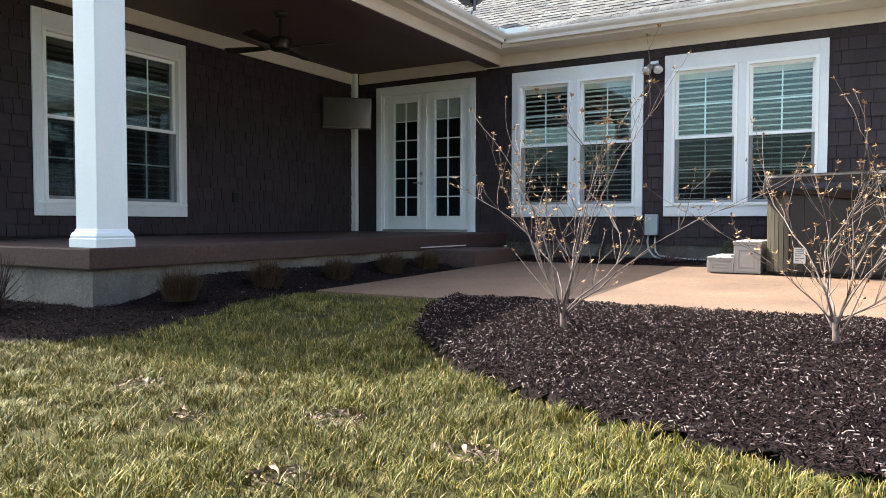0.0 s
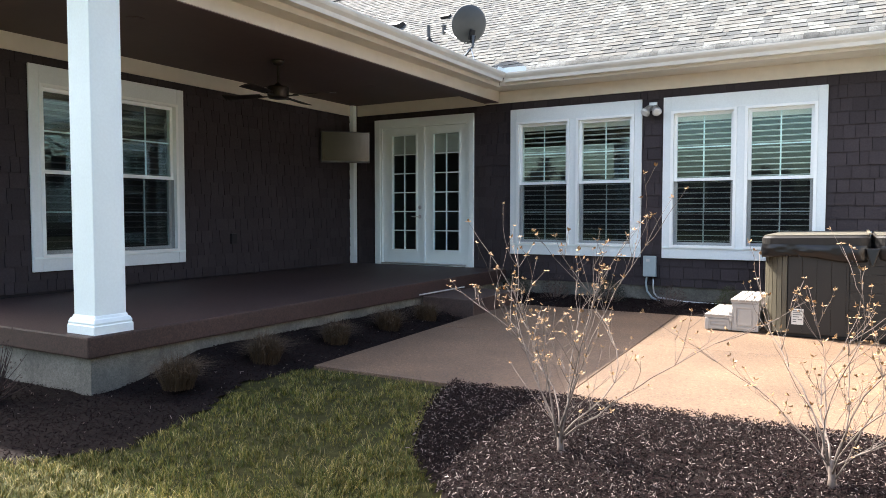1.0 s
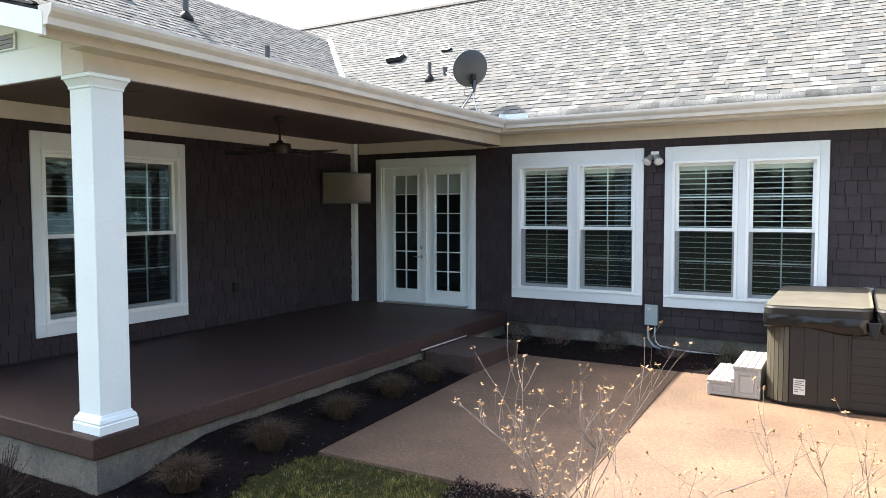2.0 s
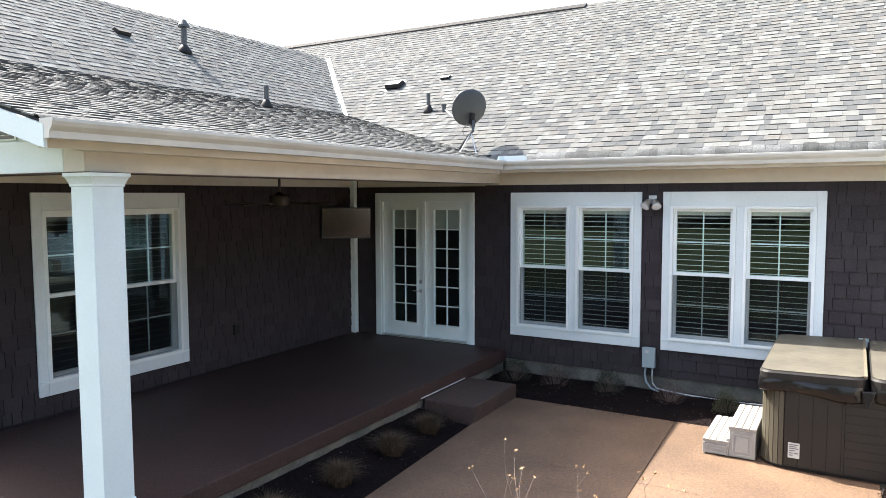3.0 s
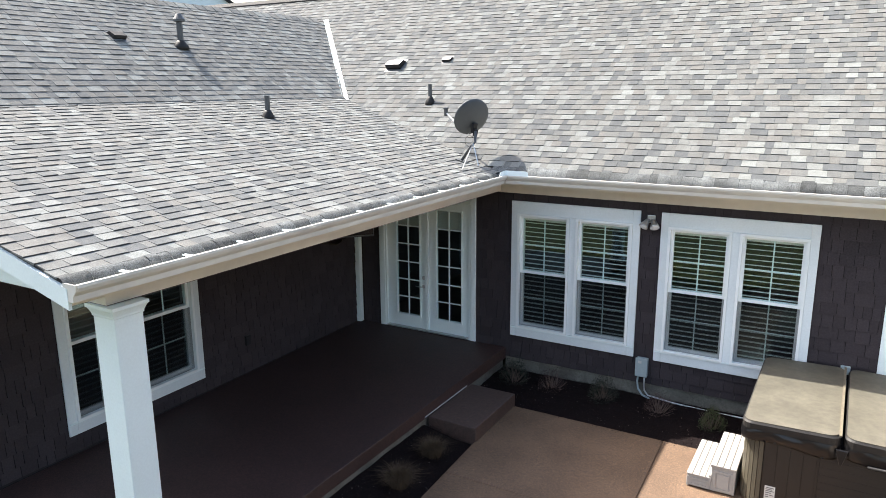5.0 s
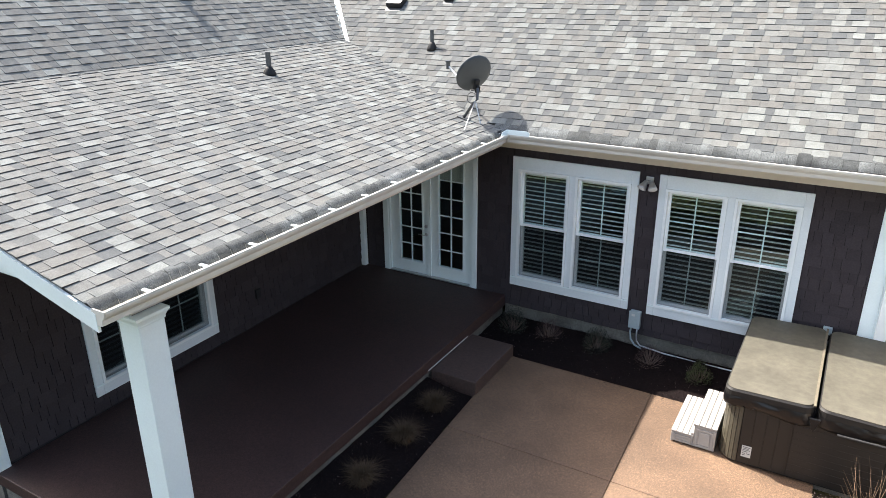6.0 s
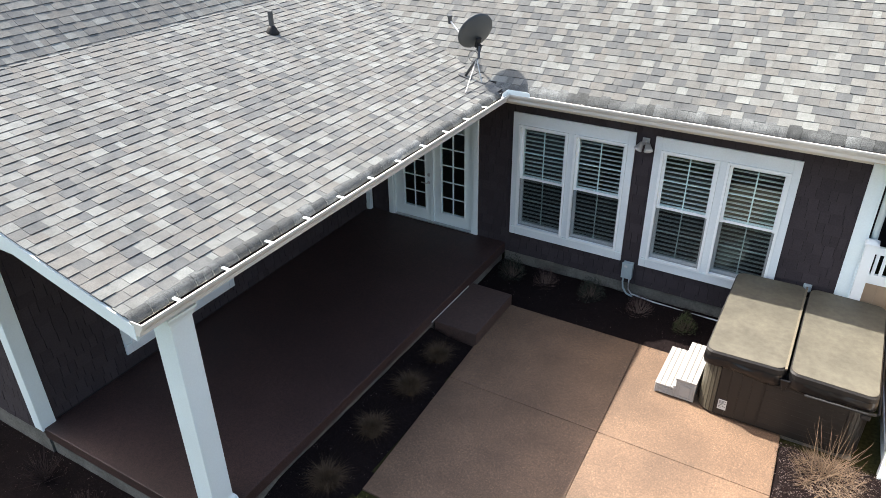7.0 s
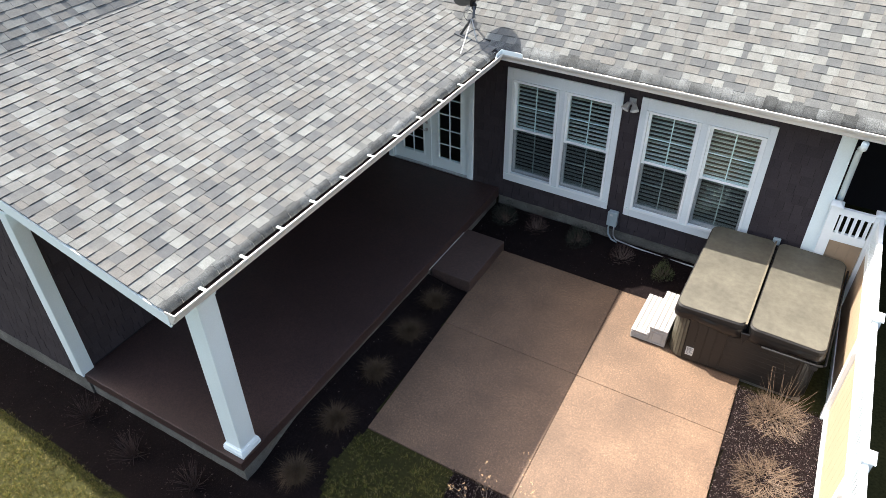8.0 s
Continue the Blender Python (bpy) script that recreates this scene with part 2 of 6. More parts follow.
# ---------------------------------------------------------------- mesh helpers
class Mb:
    """Vertices and faces of one mesh."""

    def __init__(self):
        self.v, self.f = [], []

    def add(self, verts, faces):
        k = len(self.v)
        self.v += [tuple(p) for p in verts]
        self.f += [tuple(i + k for i in q) for q in faces]
        return self

    def box(self, x0, x1, y0, y1, z0, z1):
        return self.add([(x0, y0, z0), (x1, y0, z0), (x1, y1, z0), (x0, y1, z0), (x0, y0, z1), (x1, y0, z1), (x1, y1, z1), (x0, y1, z1)],
                        [(3, 2, 1, 0), (4, 5, 6, 7), (0, 1, 5, 4), (1, 2, 6, 5), (2, 3, 7, 6), (3, 0, 4, 7)])

    def moved(self, place):
        """Every vertex put through place()."""
        self.v = [tuple(place(p)) for p in self.v]
        return self

    def prism(self, poly, z0, z1):
        """A plan polygon (anticlockwise) from z0 up to z1."""
        n = len(poly)
        return self.add([(x, y, z0) for x, y in poly] + [(x, y, z1) for x, y in poly],
                        [tuple(range(n - 1, -1, -1)), tuple(range(n, 2 * n))] + [(i, (i + 1) % n, (i + 1) % n + n, i + n) for i in range(n)])

    def sweep(self, profile, along, a, b):
        """A closed profile pushed along x or y from a to b; profile in (y, z) or (x, z)."""
        n = len(profile)
        pt = (lambda p, s: (s, p[0], p[1])) if along == "x" else (lambda p, s: (p[0], s, p[1]))
        return self.add([pt(p, a) for p in profile] + [pt(p, b) for p in profile],
                        [tuple(range(n)), tuple(range(2 * n - 1, n - 1, -1))] + [(i, i + n, (i + 1) % n + n, (i + 1) % n) for i in range(n)])

    def tube(self, path, radii, sides=6, cap=True):
        path = [Vector(p) for p in path]
        if not hasattr(radii, "__len__"):
            radii = [radii] * len(path)
        rings, ref = [], Vector((0, 0, 1))
        for i, p in enumerate(path):
            d = (path[min(i + 1, len(path) - 1)] - path[max(i - 1, 0)]).normalized()
            u = d.cross(ref if abs(d.z) < 0.95 else Vector((1, 0, 0))).normalized()
            w = d.cross(u)
            rings.append([p + (u * math.cos(2 * math.pi * k / sides) + w * math.sin(2 * math.pi * k / sides)) * radii[i] for k in range(sides)])
        verts = [q for r in rings for q in r]
        faces = []
        for i in range(len(path) - 1):
            for k in range(sides):
                a, b = i * sides + k, i * sides + (k + 1) % sides
                faces.append((a, b, b + sides, a + sides))
        if cap:
            faces += [tuple(range(sides - 1, -1, -1)), tuple(range(len(verts) - sides, len(verts)))]
        return self.add(verts, faces)

    def lathe(self, profile, center, sides=20):
        """Rings of (radius, z) round an upright axis."""
        cx, cy, cz = center
        verts = [(cx + r * math.cos(2 * math.pi * k / sides), cy + r * math.sin(2 * math.pi * k / sides), cz + z) for r, z in profile for k in range(sides)]
        faces = [(i * sides + k, i * sides + (k + 1) % sides, (i + 1) * sides + (k + 1) % sides, (i + 1) * sides + k) for i in range(len(profile) - 1) for k in range(sides)]
        faces += [tuple(range(sides - 1, -1, -1)), tuple(range(len(verts) - sides, len(verts)))]
        return self.add(verts, faces)

    def mesh(self, name, mat, bevel=0.0, smooth=False, segments=2):
        me = bpy.data.meshes.new(name)
        me.from_pydata(self.v, [], self.f)
        if bevel:
            bm = bmesh.new()
            bm.from_mesh(me)
            bmesh.ops.recalc_face_normals(bm, faces=bm.faces)
            bmesh.ops.bevel(bm, geom=bm.edges[:], offset=bevel, segments=segments, affect="EDGES", profile=0.6)
            bm.to_mesh(me)
            bm.free()
        me.materials.append(mat)
        if smooth:
            me.shade_smooth()
        return me


def part(name, mb, mat, parent=None, label="", bevel=0.0, smooth=False, kind="", segments=2):
    """One mesh object, under a thing or a part, or standing alone."""
    ob = new(name, mb.mesh(name, mat, bevel, smooth, segments))
    ob.parent = parent
    return tagged(ob, label=label, kind=kind)


def thing(name, at, label, category, group="", kind=""):
    """An empty at a thing's base, to hold its parts. Parts are built in the thing's own coordinates."""
    ob = new(name)
    ob.empty_display_size = 0.1
    ob.location = at
    return tagged(ob, label, category, group, kind)


def B(x0, x1, y0, y1, z0, z1):
    return Mb().box(x0, x1, y0, y1, z0, z1)


def frame_of(x0, x1, z0, z1, left, right, bottom, top, y0, y1):
    """Four boards round an opening in the plane of x and z, as one closed ring."""
    mb = Mb()
    mb.box(x0, x0 + left, y0, y1, z0, z1)
    mb.box(x1 - right, x1, y0, y1, z0, z1)
    mb.box(x0 + left, x1 - right, y0, y1, z0, z0 + bottom)
    mb.box(x0 + left, x1 - right, y0, y1, z1 - top, z1)
    return mb


def structure(name, mb, mat, label, category="", bevel=0.0):
    ob = part(name, mb, mat, None, label, bevel)
    return tagged(ob, category=category or name.split("_")[0], kind="structure")


def many(name, pieces, near, parent, mat_o, mat_i, run_label, limit=300, butt=None):
    """Pieces (each a list of vertices and faces in one shared plan): the near ones as objects, the rest joined into one run. butt: the paint of each piece's lower cut edge."""
    rest, count = Mb(), 0
    for verts, faces in pieces:
        c = sum((Vector(p) for p in verts), Vector()) / len(verts)
        if count < limit and near(c):
            me = bpy.data.meshes.new(name)
            me.from_pydata([tuple(Vector(p) - c) for p in verts], [], faces)
            me.materials.append(mat_o)
            if butt:
                me.materials.append(butt)
                me.polygons[1].material_index = 1
            ob = new(name, me)
            ob.parent = parent
            ob.location = c - parent.location
            count += 1
        else:
            rest.add([tuple(Vector(p) - parent.location) for p in verts], faces)
    if rest.v:
        run = part(name + "_run", rest, mat_i, parent, run_label, kind="stuff")
        if butt:
            run.data.materials.append(butt)
            per = len(pieces[0][1])
            run.data.polygons.foreach_set("material_index", [1 if k % per == 1 else 0 for k in range(len(rest.f))])


# ---------------------------------------------------------------- ground
R = random.Random(7)
LAWN_Z = -0.06


def fall(y):
    return -0.085 * max(0.0, min(1.0, (-5.6 - y) / 1.4))


def lawn_height(x, y):
    return LAWN_Z + fall(y) + 0.018 * noise.noise(Vector((x * 0.9, y * 0.9, 3.1))) - 0.012 * max(0.0, min(3.0, -7.0 - y))


def build_ground():
    mb = Mb()
    xs = [-3000, -300, -60, -20] + [-8 + i * 0.5 for i in range(49)] + [24, 60, 300, 3000]
    ys = [-3000, -300, -60, -24] + [-16 + i * 0.5 for i in range(45)] + [12, 30, 100, 300, 3000]
    inside = lambda x, y: -7 < x < 15 and -15 < y < 5
    verts = [(x, y, lawn_height(x, y) - 0.006 if inside(x, y) else LAWN_Z - 0.13) for y in ys for x in xs]
    w = len(xs)
    mb.add(verts, [(j * w + i, j * w + i + 1, (j + 1) * w + i + 1, (j + 1) * w + i) for j in range(len(ys) - 1) for i in range(w - 1)])
    structure("ground", mb, M_LAWN, "thin soil under a patchy spring lawn", "ground")


build_ground()

# planting beds, as plan outlines (anticlockwise)
BED_FRONT = [(4.62, -4.99), (4.66, -5.25), (4.8, -5.66), (4.93, -5.94), (5.05, -6.19), (5.3, -6.43), (5.61, -6.68), (6.1, -6.91), (6.56, -7.07), (7.02, -7.17), (7.71, -7.26), (8.2, -7.22), (8.2, -2.1), (7.13, -2.1), (7.24, -4.99)]
BED_SLAB = [(-3.2, -6.25), (-3.2, -7.12), (-1.6, -7.05), (-0.8, -7.0), (0.1, -6.99), (1.1, -7.08), (1.66, -7.09), (2.6, -7.18), (3.3, -7.12), (3.62, -6.72), (3.55, -6.2), (3.3, -5.6), (3.38, -5.02),
            (3.28, -2.2), (2.55, -2.2), (2.55, -6.2)]
BED_WALL = [(2.55, -1.15), (6.4, -1.15), (6.4, 0.02), (2.55, 0.02)]


def in_poly(x, y, poly):
    c, j = False, len(poly) - 1
    for i in range(len(poly)):
        (xi, yi), (xj, yj) = poly[i], poly[j]
        if (yi > y) != (yj > y) and x < (xj - xi) * (y - yi) / (yj - yi) + xi:
            c = not c
        j = i
    return c


def build_bed(name, poly, top, label, chips, seed, paleness=60):
    """A bed whose surface follows top(x, y): soil sheet and loose chips."""
    bed = thing(name, (0, 0, 0), label, "mulch bed", kind="structure")
    rr = random.Random(seed)
    x0, x1 = min(p[0] for p in poly), max(p[0] for p in poly)
    y0, y1 = min(p[1] for p in poly), max(p[1] for p in poly)
    low = min(top(x, y) for x, y in poly) - 0.03
    part("soil_base", Mb().prism(poly, -0.35, low), M_SOIL, bed)
    step, cells, verts, faces = 0.06, {}, [], []

    def corner(i, j):
        if (i, j) not in cells:
            x, y = x0 + i * step, y0 + j * step
            cells[i, j] = len(verts)
            verts.append((x, y, top(x, y) - 0.010 + 0.014 * noise.noise(Vector((x * 6, y * 6, 2.0))) if in_poly(x, y, poly) else min(top(x, y) - 0.015, lawn_height(x, y) + 0.004)))
        return cells[i, j]

    for i in range(int((x1 - x0) / step) + 1):
        for j in range(int((y1 - y0) / step) + 1):
            if in_poly(x0 + (i + 0.5) * step, y0 + (j + 0.5) * step, poly):
                faces.append((corner(i, j), corner(i + 1, j), corner(i + 1, j + 1), corner(i, j + 1)))
    part("soil", Mb().add(verts, faces), M_SOIL, bed, smooth=True)
    dark, pale, n = Mb(), Mb(), 0
    while n < chips:
        x, y = rr.uniform(x0, x1), rr.uniform(y0, y1)
        if not in_poly(x, y, poly):
            continue
        n += 1
        x, y = x + rr.gauss(0, 0.02), y + rr.gauss(0, 0.02)
        # Pale chips double as painted sun glints, so shaded beds get few.
        mb = pale if n % paleness == 0 else dark
        ln, wd, th = rr.uniform(0.003, 0.0125), rr.uniform(0.0010, 0.0030), rr.uniform(0.001, 0.0035)
        z = top(x, y) - 0.008 + 0.014 * noise.noise(Vector((x * 6, y * 6, 2.0))) + rr.uniform(0.0, 0.012)
        m = Matrix.Translation((x, y, z)) @ Euler((rr.gauss(0, 0.6), rr.gauss(0, 0.6), rr.uniform(0, 6.3))).to_matrix().to_4x4()
        mb.add([m @ Vector(p) for p in ((-ln, -wd, 0), (ln, -wd * 0.6, 0), (ln * 0.9, wd, 0), (-ln * 0.8, wd * 0.7, 0), (-ln * 0.9, -wd * 0.8, th), (ln * 0.9, -wd * 0.5, th), (ln * 0.8, wd * 0.8, th), (-ln * 0.7, wd * 0.5, th))],
               [(4, 5, 6, 7), (0, 1, 5, 4), (1, 2, 6, 5), (2, 3, 7, 6), (3, 0, 4, 7)])
    tagged(part("bark_chips", dark, M_CHIP, bed, "dark shredded bark chips"), kind="stuff")
    tagged(part("pale_chips", pale, M_CHIP_P, bed, "pale bark chips, partly standing in for sun glints"), kind="stuff")


def porch_bed_top(x, y):
    """Banked up against the footing between slab and patio."""
    bank = max(0.0, min(1.0, (3.25 - x) / 0.7)) * max(0.0, min(1.0, (y + 5.9) / 0.5))
    return -0.042 + 0.132 * bank + fall(y)


build_bed("mulch_bed_front", BED_FRONT, lambda x, y: fall(y) - 0.062 + 0.062 * min(1.0, max(0.0, (y + 7.55) / 1.1)) ** 0.7, "dark bark mulch bed curving into the lawn", 110000, 11, 8)
build_bed("mulch_bed_porch", BED_SLAB, porch_bed_top, "dark bark mulch bed along the porch slab", 22000, 12)
build_bed("mulch_bed_wall", BED_WALL, lambda x, y: 0.0 + 0.03 * max(0.0, min(1.0, (y + 1.1) / 0.8)), "dark bark mulch bed along the house wall", 12000, 13)


# worn patches in the lawn, with brown litter in them: x, y, radius
BARE = [(6.02, -7.91, 0.11), (5.67, -7.79, 0.08), (5.99, -7.42, 0.09), (4.53, -7.32, 0.12), (5.50, -7.36, 0.10), (5.05, -7.55, 0.06), (6.75, -7.75, 0.09)]


def build_grass():
    """Single bent blades, thick near the open lawn, none in the beds or on the paving."""
    rg = np.random.default_rng(5)
    verts, faces = [], []
    poly_patio = [(3.2, -4.99), (7.3, -4.99), (7.3, -1.0), (3.2, -1.0)]
    tufts = 0
    while tufts < 44000:
        cx, cy = rg.uniform(-2.5, 8.6), rg.uniform(-8.7, -4.9)
        if rg.random() > (0.8 if cx < 2.2 else 0.5 if cx < 4.7 and cy > -6.75 else 1.0):
            continue
        if in_poly(cx, cy, BED_FRONT) or in_poly(cx, cy, BED_SLAB) or in_poly(cx, cy, poly_patio) or (cx < 2.6 and cy > -6.3):
            continue
        bare = noise.noise(Vector((cx * 1.6, cy * 1.6, 8.0))) + 0.6 * noise.noise(Vector((cx * 5, cy * 5, 1.0)))
        if bare > 0.45 and rg.random() < 0.75:
            continue
        if cy < -7.1 and cx > 4.3 and any((cx - px) ** 2 + ((cy - py) * 1.3) ** 2 < (pr * rg.uniform(0.55, 1.1)) ** 2 for px, py, pr in BARE):
            continue
        tufts += 1
        tall = rg.uniform(0.7, 1.3) * (1.0 + 0.8 * noise.noise(Vector((cx * 4.5, cy * 4.5, 5.0))))
        z = lawn_height(cx, cy) - 0.004
        drift = rg.uniform(0, 6.283)
        for _ in range(8):
            a, q = rg.uniform(0, 6.283), 0.018 * rg.random()
            x, y = cx + q * math.cos(a), cy + q * math.sin(a)
            h = rg.uniform(0.012, 0.036) * tall
            b = a + rg.normal(0, 0.8)
            lean = rg.uniform(0.15, 1.2) * h
            dx, dy = math.cos(b) + 0.4 * math.cos(drift), math.sin(b) + 0.4 * math.sin(drift)
            wx, wy = -dy * 0.0011, dx * 0.0011
            k = len(verts)
            verts += [(x - wx, y - wy, z), (x + wx, y + wy, z), (x + dx * lean * 0.4 + wx * 0.8, y + dy * lean * 0.4 + wy * 0.8, z + h * 0.65),
                      (x + dx * lean * 0.4 - wx * 0.8, y + dy * lean * 0.4 - wy * 0.8, z + h * 0.65), (x + dx * lean, y + dy * lean, z + h)]
            faces += [(k, k + 1, k + 2, k + 3), (k + 3, k + 2, k + 4)]
    # coarser cover over the open lawn behind
    for _ in range(50000):
        x, y = rg.uniform(-7, 15), rg.uniform(-19, -8.7)
        h, a = rg.uniform(0.02, 0.045), rg.uniform(0, 6.283)
        dx, dy, z, k = math.cos(a), math.sin(a), lawn_height(x, y) - 0.004, len(verts)
        verts += [(x - dy * 0.004, y + dx * 0.004, z), (x + dy * 0.004, y - dx * 0.004, z), (x + dx * h * 0.7, y + dy * h * 0.7, z + h)]
        faces.append((k, k + 1, k + 2))
    mb = Mb()
    mb.v, mb.f = verts, faces
    ob = part("lawn_grass", mb, M_BLADE, None, "short patchy green and straw-coloured lawn grass")
    tagged(ob, category="grass", kind="stuff")


build_grass()


# ---------------------------------------------------------------- patio and porch slab
def quad_slab(a, b, c, d, z0, z1):
    return Mb().prism([a, b, c, d], z0, z1)


patio = thing("patio", (0, -1.12, 0.0), "tan exposed-aggregate concrete patio with saw-cut joints", "patio", kind="structure")
G = 0.0028
PX = {"l": lambda y: 3.235 + (-1.12 - y) * 0.043, "m": lambda y: 5.215 + (-1.12 - y) * 0.033, "r": lambda y: 7.08 + (-1.12 - y) * 0.038}
for xa, xb in (("l", "m"), ("m", "r")):
    for ya, yb in ((-4.97, -2.955), (-2.955, -1.12)):
        ya2, yb2 = ya + (G if ya > -4 else 0), yb - (G if yb < -2 else 0)
        la, ra = (G if xa == "m" else 0), (G if xb == "m" else 0)
        part("paving_slab", quad_slab((PX[xa](ya) + la, ya2 + 1.12), (PX[xb](ya) - ra, ya2 + 1.12), (PX[xb](yb) - ra, yb2 + 1.12), (PX[xa](yb) + la, yb2 + 1.12), -0.15, 0.0), M_PATIO, patio, bevel=0.003, segments=1)
part("joint_base", Mb().prism([(3.4, -3.78), (7.1, -3.78), (7.0, -0.08), (3.3, -0.08)], -0.16, -0.02), M_SOIL, patio)
patio.rotation_euler = (0.010, 0, 0)
structure("spa_pad", B(7.11, 7.83, -1.96, -0.16, -0.15, -0.004), M_CONC, "plain concrete pad under the hot tub", "pad")

SLAB_X, SLAB_Y, SLAB_Z = 2.648, -6.275, 0.335
slab_top = lambda y: SLAB_Z + 0.0059 * y  # falls away from the house
porch = thing("porch_slab", (0, 0, 0), "red-brown stained concrete porch slab on a grey footing", "porch floor", kind="structure")
part("slab", Mb().add([(x, y, z) for z in (0, 1) for y in (SLAB_Y, 0.0) for x in (0.0, SLAB_X)], [(0, 2, 3, 1), (4, 5, 7, 6), (0, 1, 5, 4), (1, 3, 7, 5), (3, 2, 6, 7), (2, 0, 4, 6)]).moved(lambda p: (p[0], p[1], slab_top(p[1]) if p[2] else 0.155)), M_SLAB, porch, bevel=0.012)
part("footing", B(0.02, 2.612, -6.235, -0.02, -0.3, 0.155), M_CONC, porch, "weathered grey concrete footing")
M_ENTRY = material("brown_grey_concrete", (0.062, 0.038, 0.031), 0.6, vary=0.2, big=0.2, scale=25, bigscale=2.0, bump=0.2, bumpscale=120, speckle=0.3, grain=110)
part("entry_step", B(SLAB_X + 0.003, 3.30, -2.22, -1.10, -0.1, 0.165), M_ENTRY, porch, "broad concrete entry step", bevel=0.012)
part("edge_strip", B(SLAB_X + 0.0035, SLAB_X + 0.010, -2.295, -1.235, 0.181, 0.194), M_LABEL, porch, "pale strip where the step meets the slab")

# ---------------------------------------------------------------- walls
WALL_TOP = 2.78


def wall_boxes(mb, along, a0, a1, holes, t0, t1, z0, z1):
    """A wall with rectangular holes (a, b, lo, hi), as butted boxes."""
    put = (lambda u0, u1, w0, w1: mb.box(u0, u1, t0, t1, w0, w1)) if along == "x" else (lambda u0, u1, w0, w1: mb.box(t0, t1, u0, u1, w0, w1))
    u = a0
    for h0, h1, lo, hi in sorted(holes):
        put(u, h0, z0, z1)
        if lo > z0:
            put(h0, h1, z0, lo)
        if hi < z1:
            put(h0, h1, hi, z1)
        u = h1
    put(u, a1, z0, z1)
    return mb


DOOR = (0.437, 2.157, 0.335, 2.53)
WIN_A = (2.727, 4.530, 0.55, 2.525)
WIN_B = (4.791, 6.577, 0.55, 2.525)
WIN_C = (-5.11, -3.305, 0.53, 2.53)


def hole(w, side=0.09, bottom=0.13, top=0.17):
    return (w[0] + side, w[1] - side, w[2] + bottom, w[3] - top)


north = structure("wall_north", wall_boxes(Mb(), "x", 0.0, 7.436, [hole(DOOR, 0.08, 0.0, 0.1), hole(WIN_A), hole(WIN_B)], 0.0, 0.18, 0.26, WALL_TOP), M_SIDE_B,
                  "house wall clad in dark brown shake siding", "wall")
west = structure("wall_west", wall_boxes(Mb(), "y", -6.27, 0.0, [hole(WIN_C)], -0.18, 0.0, 0.26, WALL_TOP), M_SIDE_B,
                 "porch wall clad in dark brown shake siding", "wall")
south = structure("wall_south", B(-9.0, -0.18, -6.27, -6.09, 0.26, WALL_TOP), M_SIDE_B, "gable wall clad in dark brown siding", "wall")
east = structure("wall_east", B(7.256, 7.436, 0.18, 6.0, 0.26, WALL_TOP), M_SIDE_B, "dark brown side wall", "wall")
structure("wall_recess", B(7.436, 13.0, 3.0, 3.18, -0.1, WALL_TOP), M_SIDE_B, "dark brown wall set back under the roof", "wall")
structure("plinth_north", B(2.64, 7.436, 0.012, 0.18, -0.3, 0.26), M_CONC, "bare grey concrete foundation strip", "foundation")
structure("plinth_south", B(-9.0, 0.0, -6.255, -6.09, -0.3, 0.26), M_CONC, "bare grey concrete foundation strip", "foundation")


def shakes(along, a0, a1, z0, z1, holes, face, out, rr, course=0.1477, butt=2.074):
    """Shake siding: wedges of uneven width, course by course; one course ends below at butt."""
    pieces = []
    lines = [butt + k * course for k in range(-20, 10)]
    lines = [z0] + [z for z in lines if z0 + 0.02 < z < z1 - 0.01]
    for i, lo in enumerate(lines):
        hi = min((lines[i + 1] if i + 1 < len(lines) else z1) + 0.012, z1)
        u = a0 - rr.uniform(0, 0.1)
        while u < a1:
            w = rr.choice((0.09, 0.12, 0.15, 0.17, 0.20))
            s0, s1 = max(u, a0), min(u + w - 0.006, a1)
            u += w
            cut_lo = lo + rr.uniform(-0.003, 0.003)
            spans = [(s0, s1, cut_lo, hi)]
            for h0, h1, b, t in holes:
                cut = []
                for c0, c1, p, q in spans:
                    if c1 <= h0 or c0 >= h1 or q <= b or p >= t:
                        cut.append((c0, c1, p, q))
                        continue
                    cut += [(c0, min(c1, h0), p, q), (max(c0, h1), c1, p, q)]
                    cut += [(max(c0, h0), min(c1, h1), p, min(q, b)), (max(c0, h0), min(c1, h1), max(p, t), q)]
                spans = [c for c in cut if c[1] - c[0] > 0.012 and c[3] - c[2] > 0.012]
            for c0, c1, bottom, top in spans:
                th = rr.uniform(0.013, 0.019)
                ring = lambda d, z: [(c0, face + out * d, z), (c1, face + out * d, z)] if along == "x" else [(face + out * d, c0, z), (face + out * d, c1, z)]
                v = ring(0.0, bottom) + ring(th, bottom) + ring(0.004, top) + ring(0.0, top)
                pieces.append((v, [(2, 3, 5, 4), (0, 1, 3, 2), (0, 2, 4, 6), (1, 7, 5, 3), (4, 5, 7, 6)]))
    return pieces


# ---------------------------------------------------------------- windows and doors
def trim_ring(w, y, th, parent, side, bottom, top, name="casing"):
    x0, x1, z0, z1 = w
    part(name, B(x0, x0 + side, y - th, y, z0, z1), M_CASE, parent, bevel=0.004, segments=1)
    part(name, B(x1 - side, x1, y - th, y, z0, z1), M_CASE, parent, bevel=0.004, segments=1)
    part(name, B(x0 + side, x1 - side, y - th, y, z1 - top, z1), M_CASE, parent, bevel=0.004, segments=1)
    part(name, B(x0 + side, x1 - side, y - th, y, z0, z0 + bottom), M_CASE, parent, bevel=0.004, segments=1)


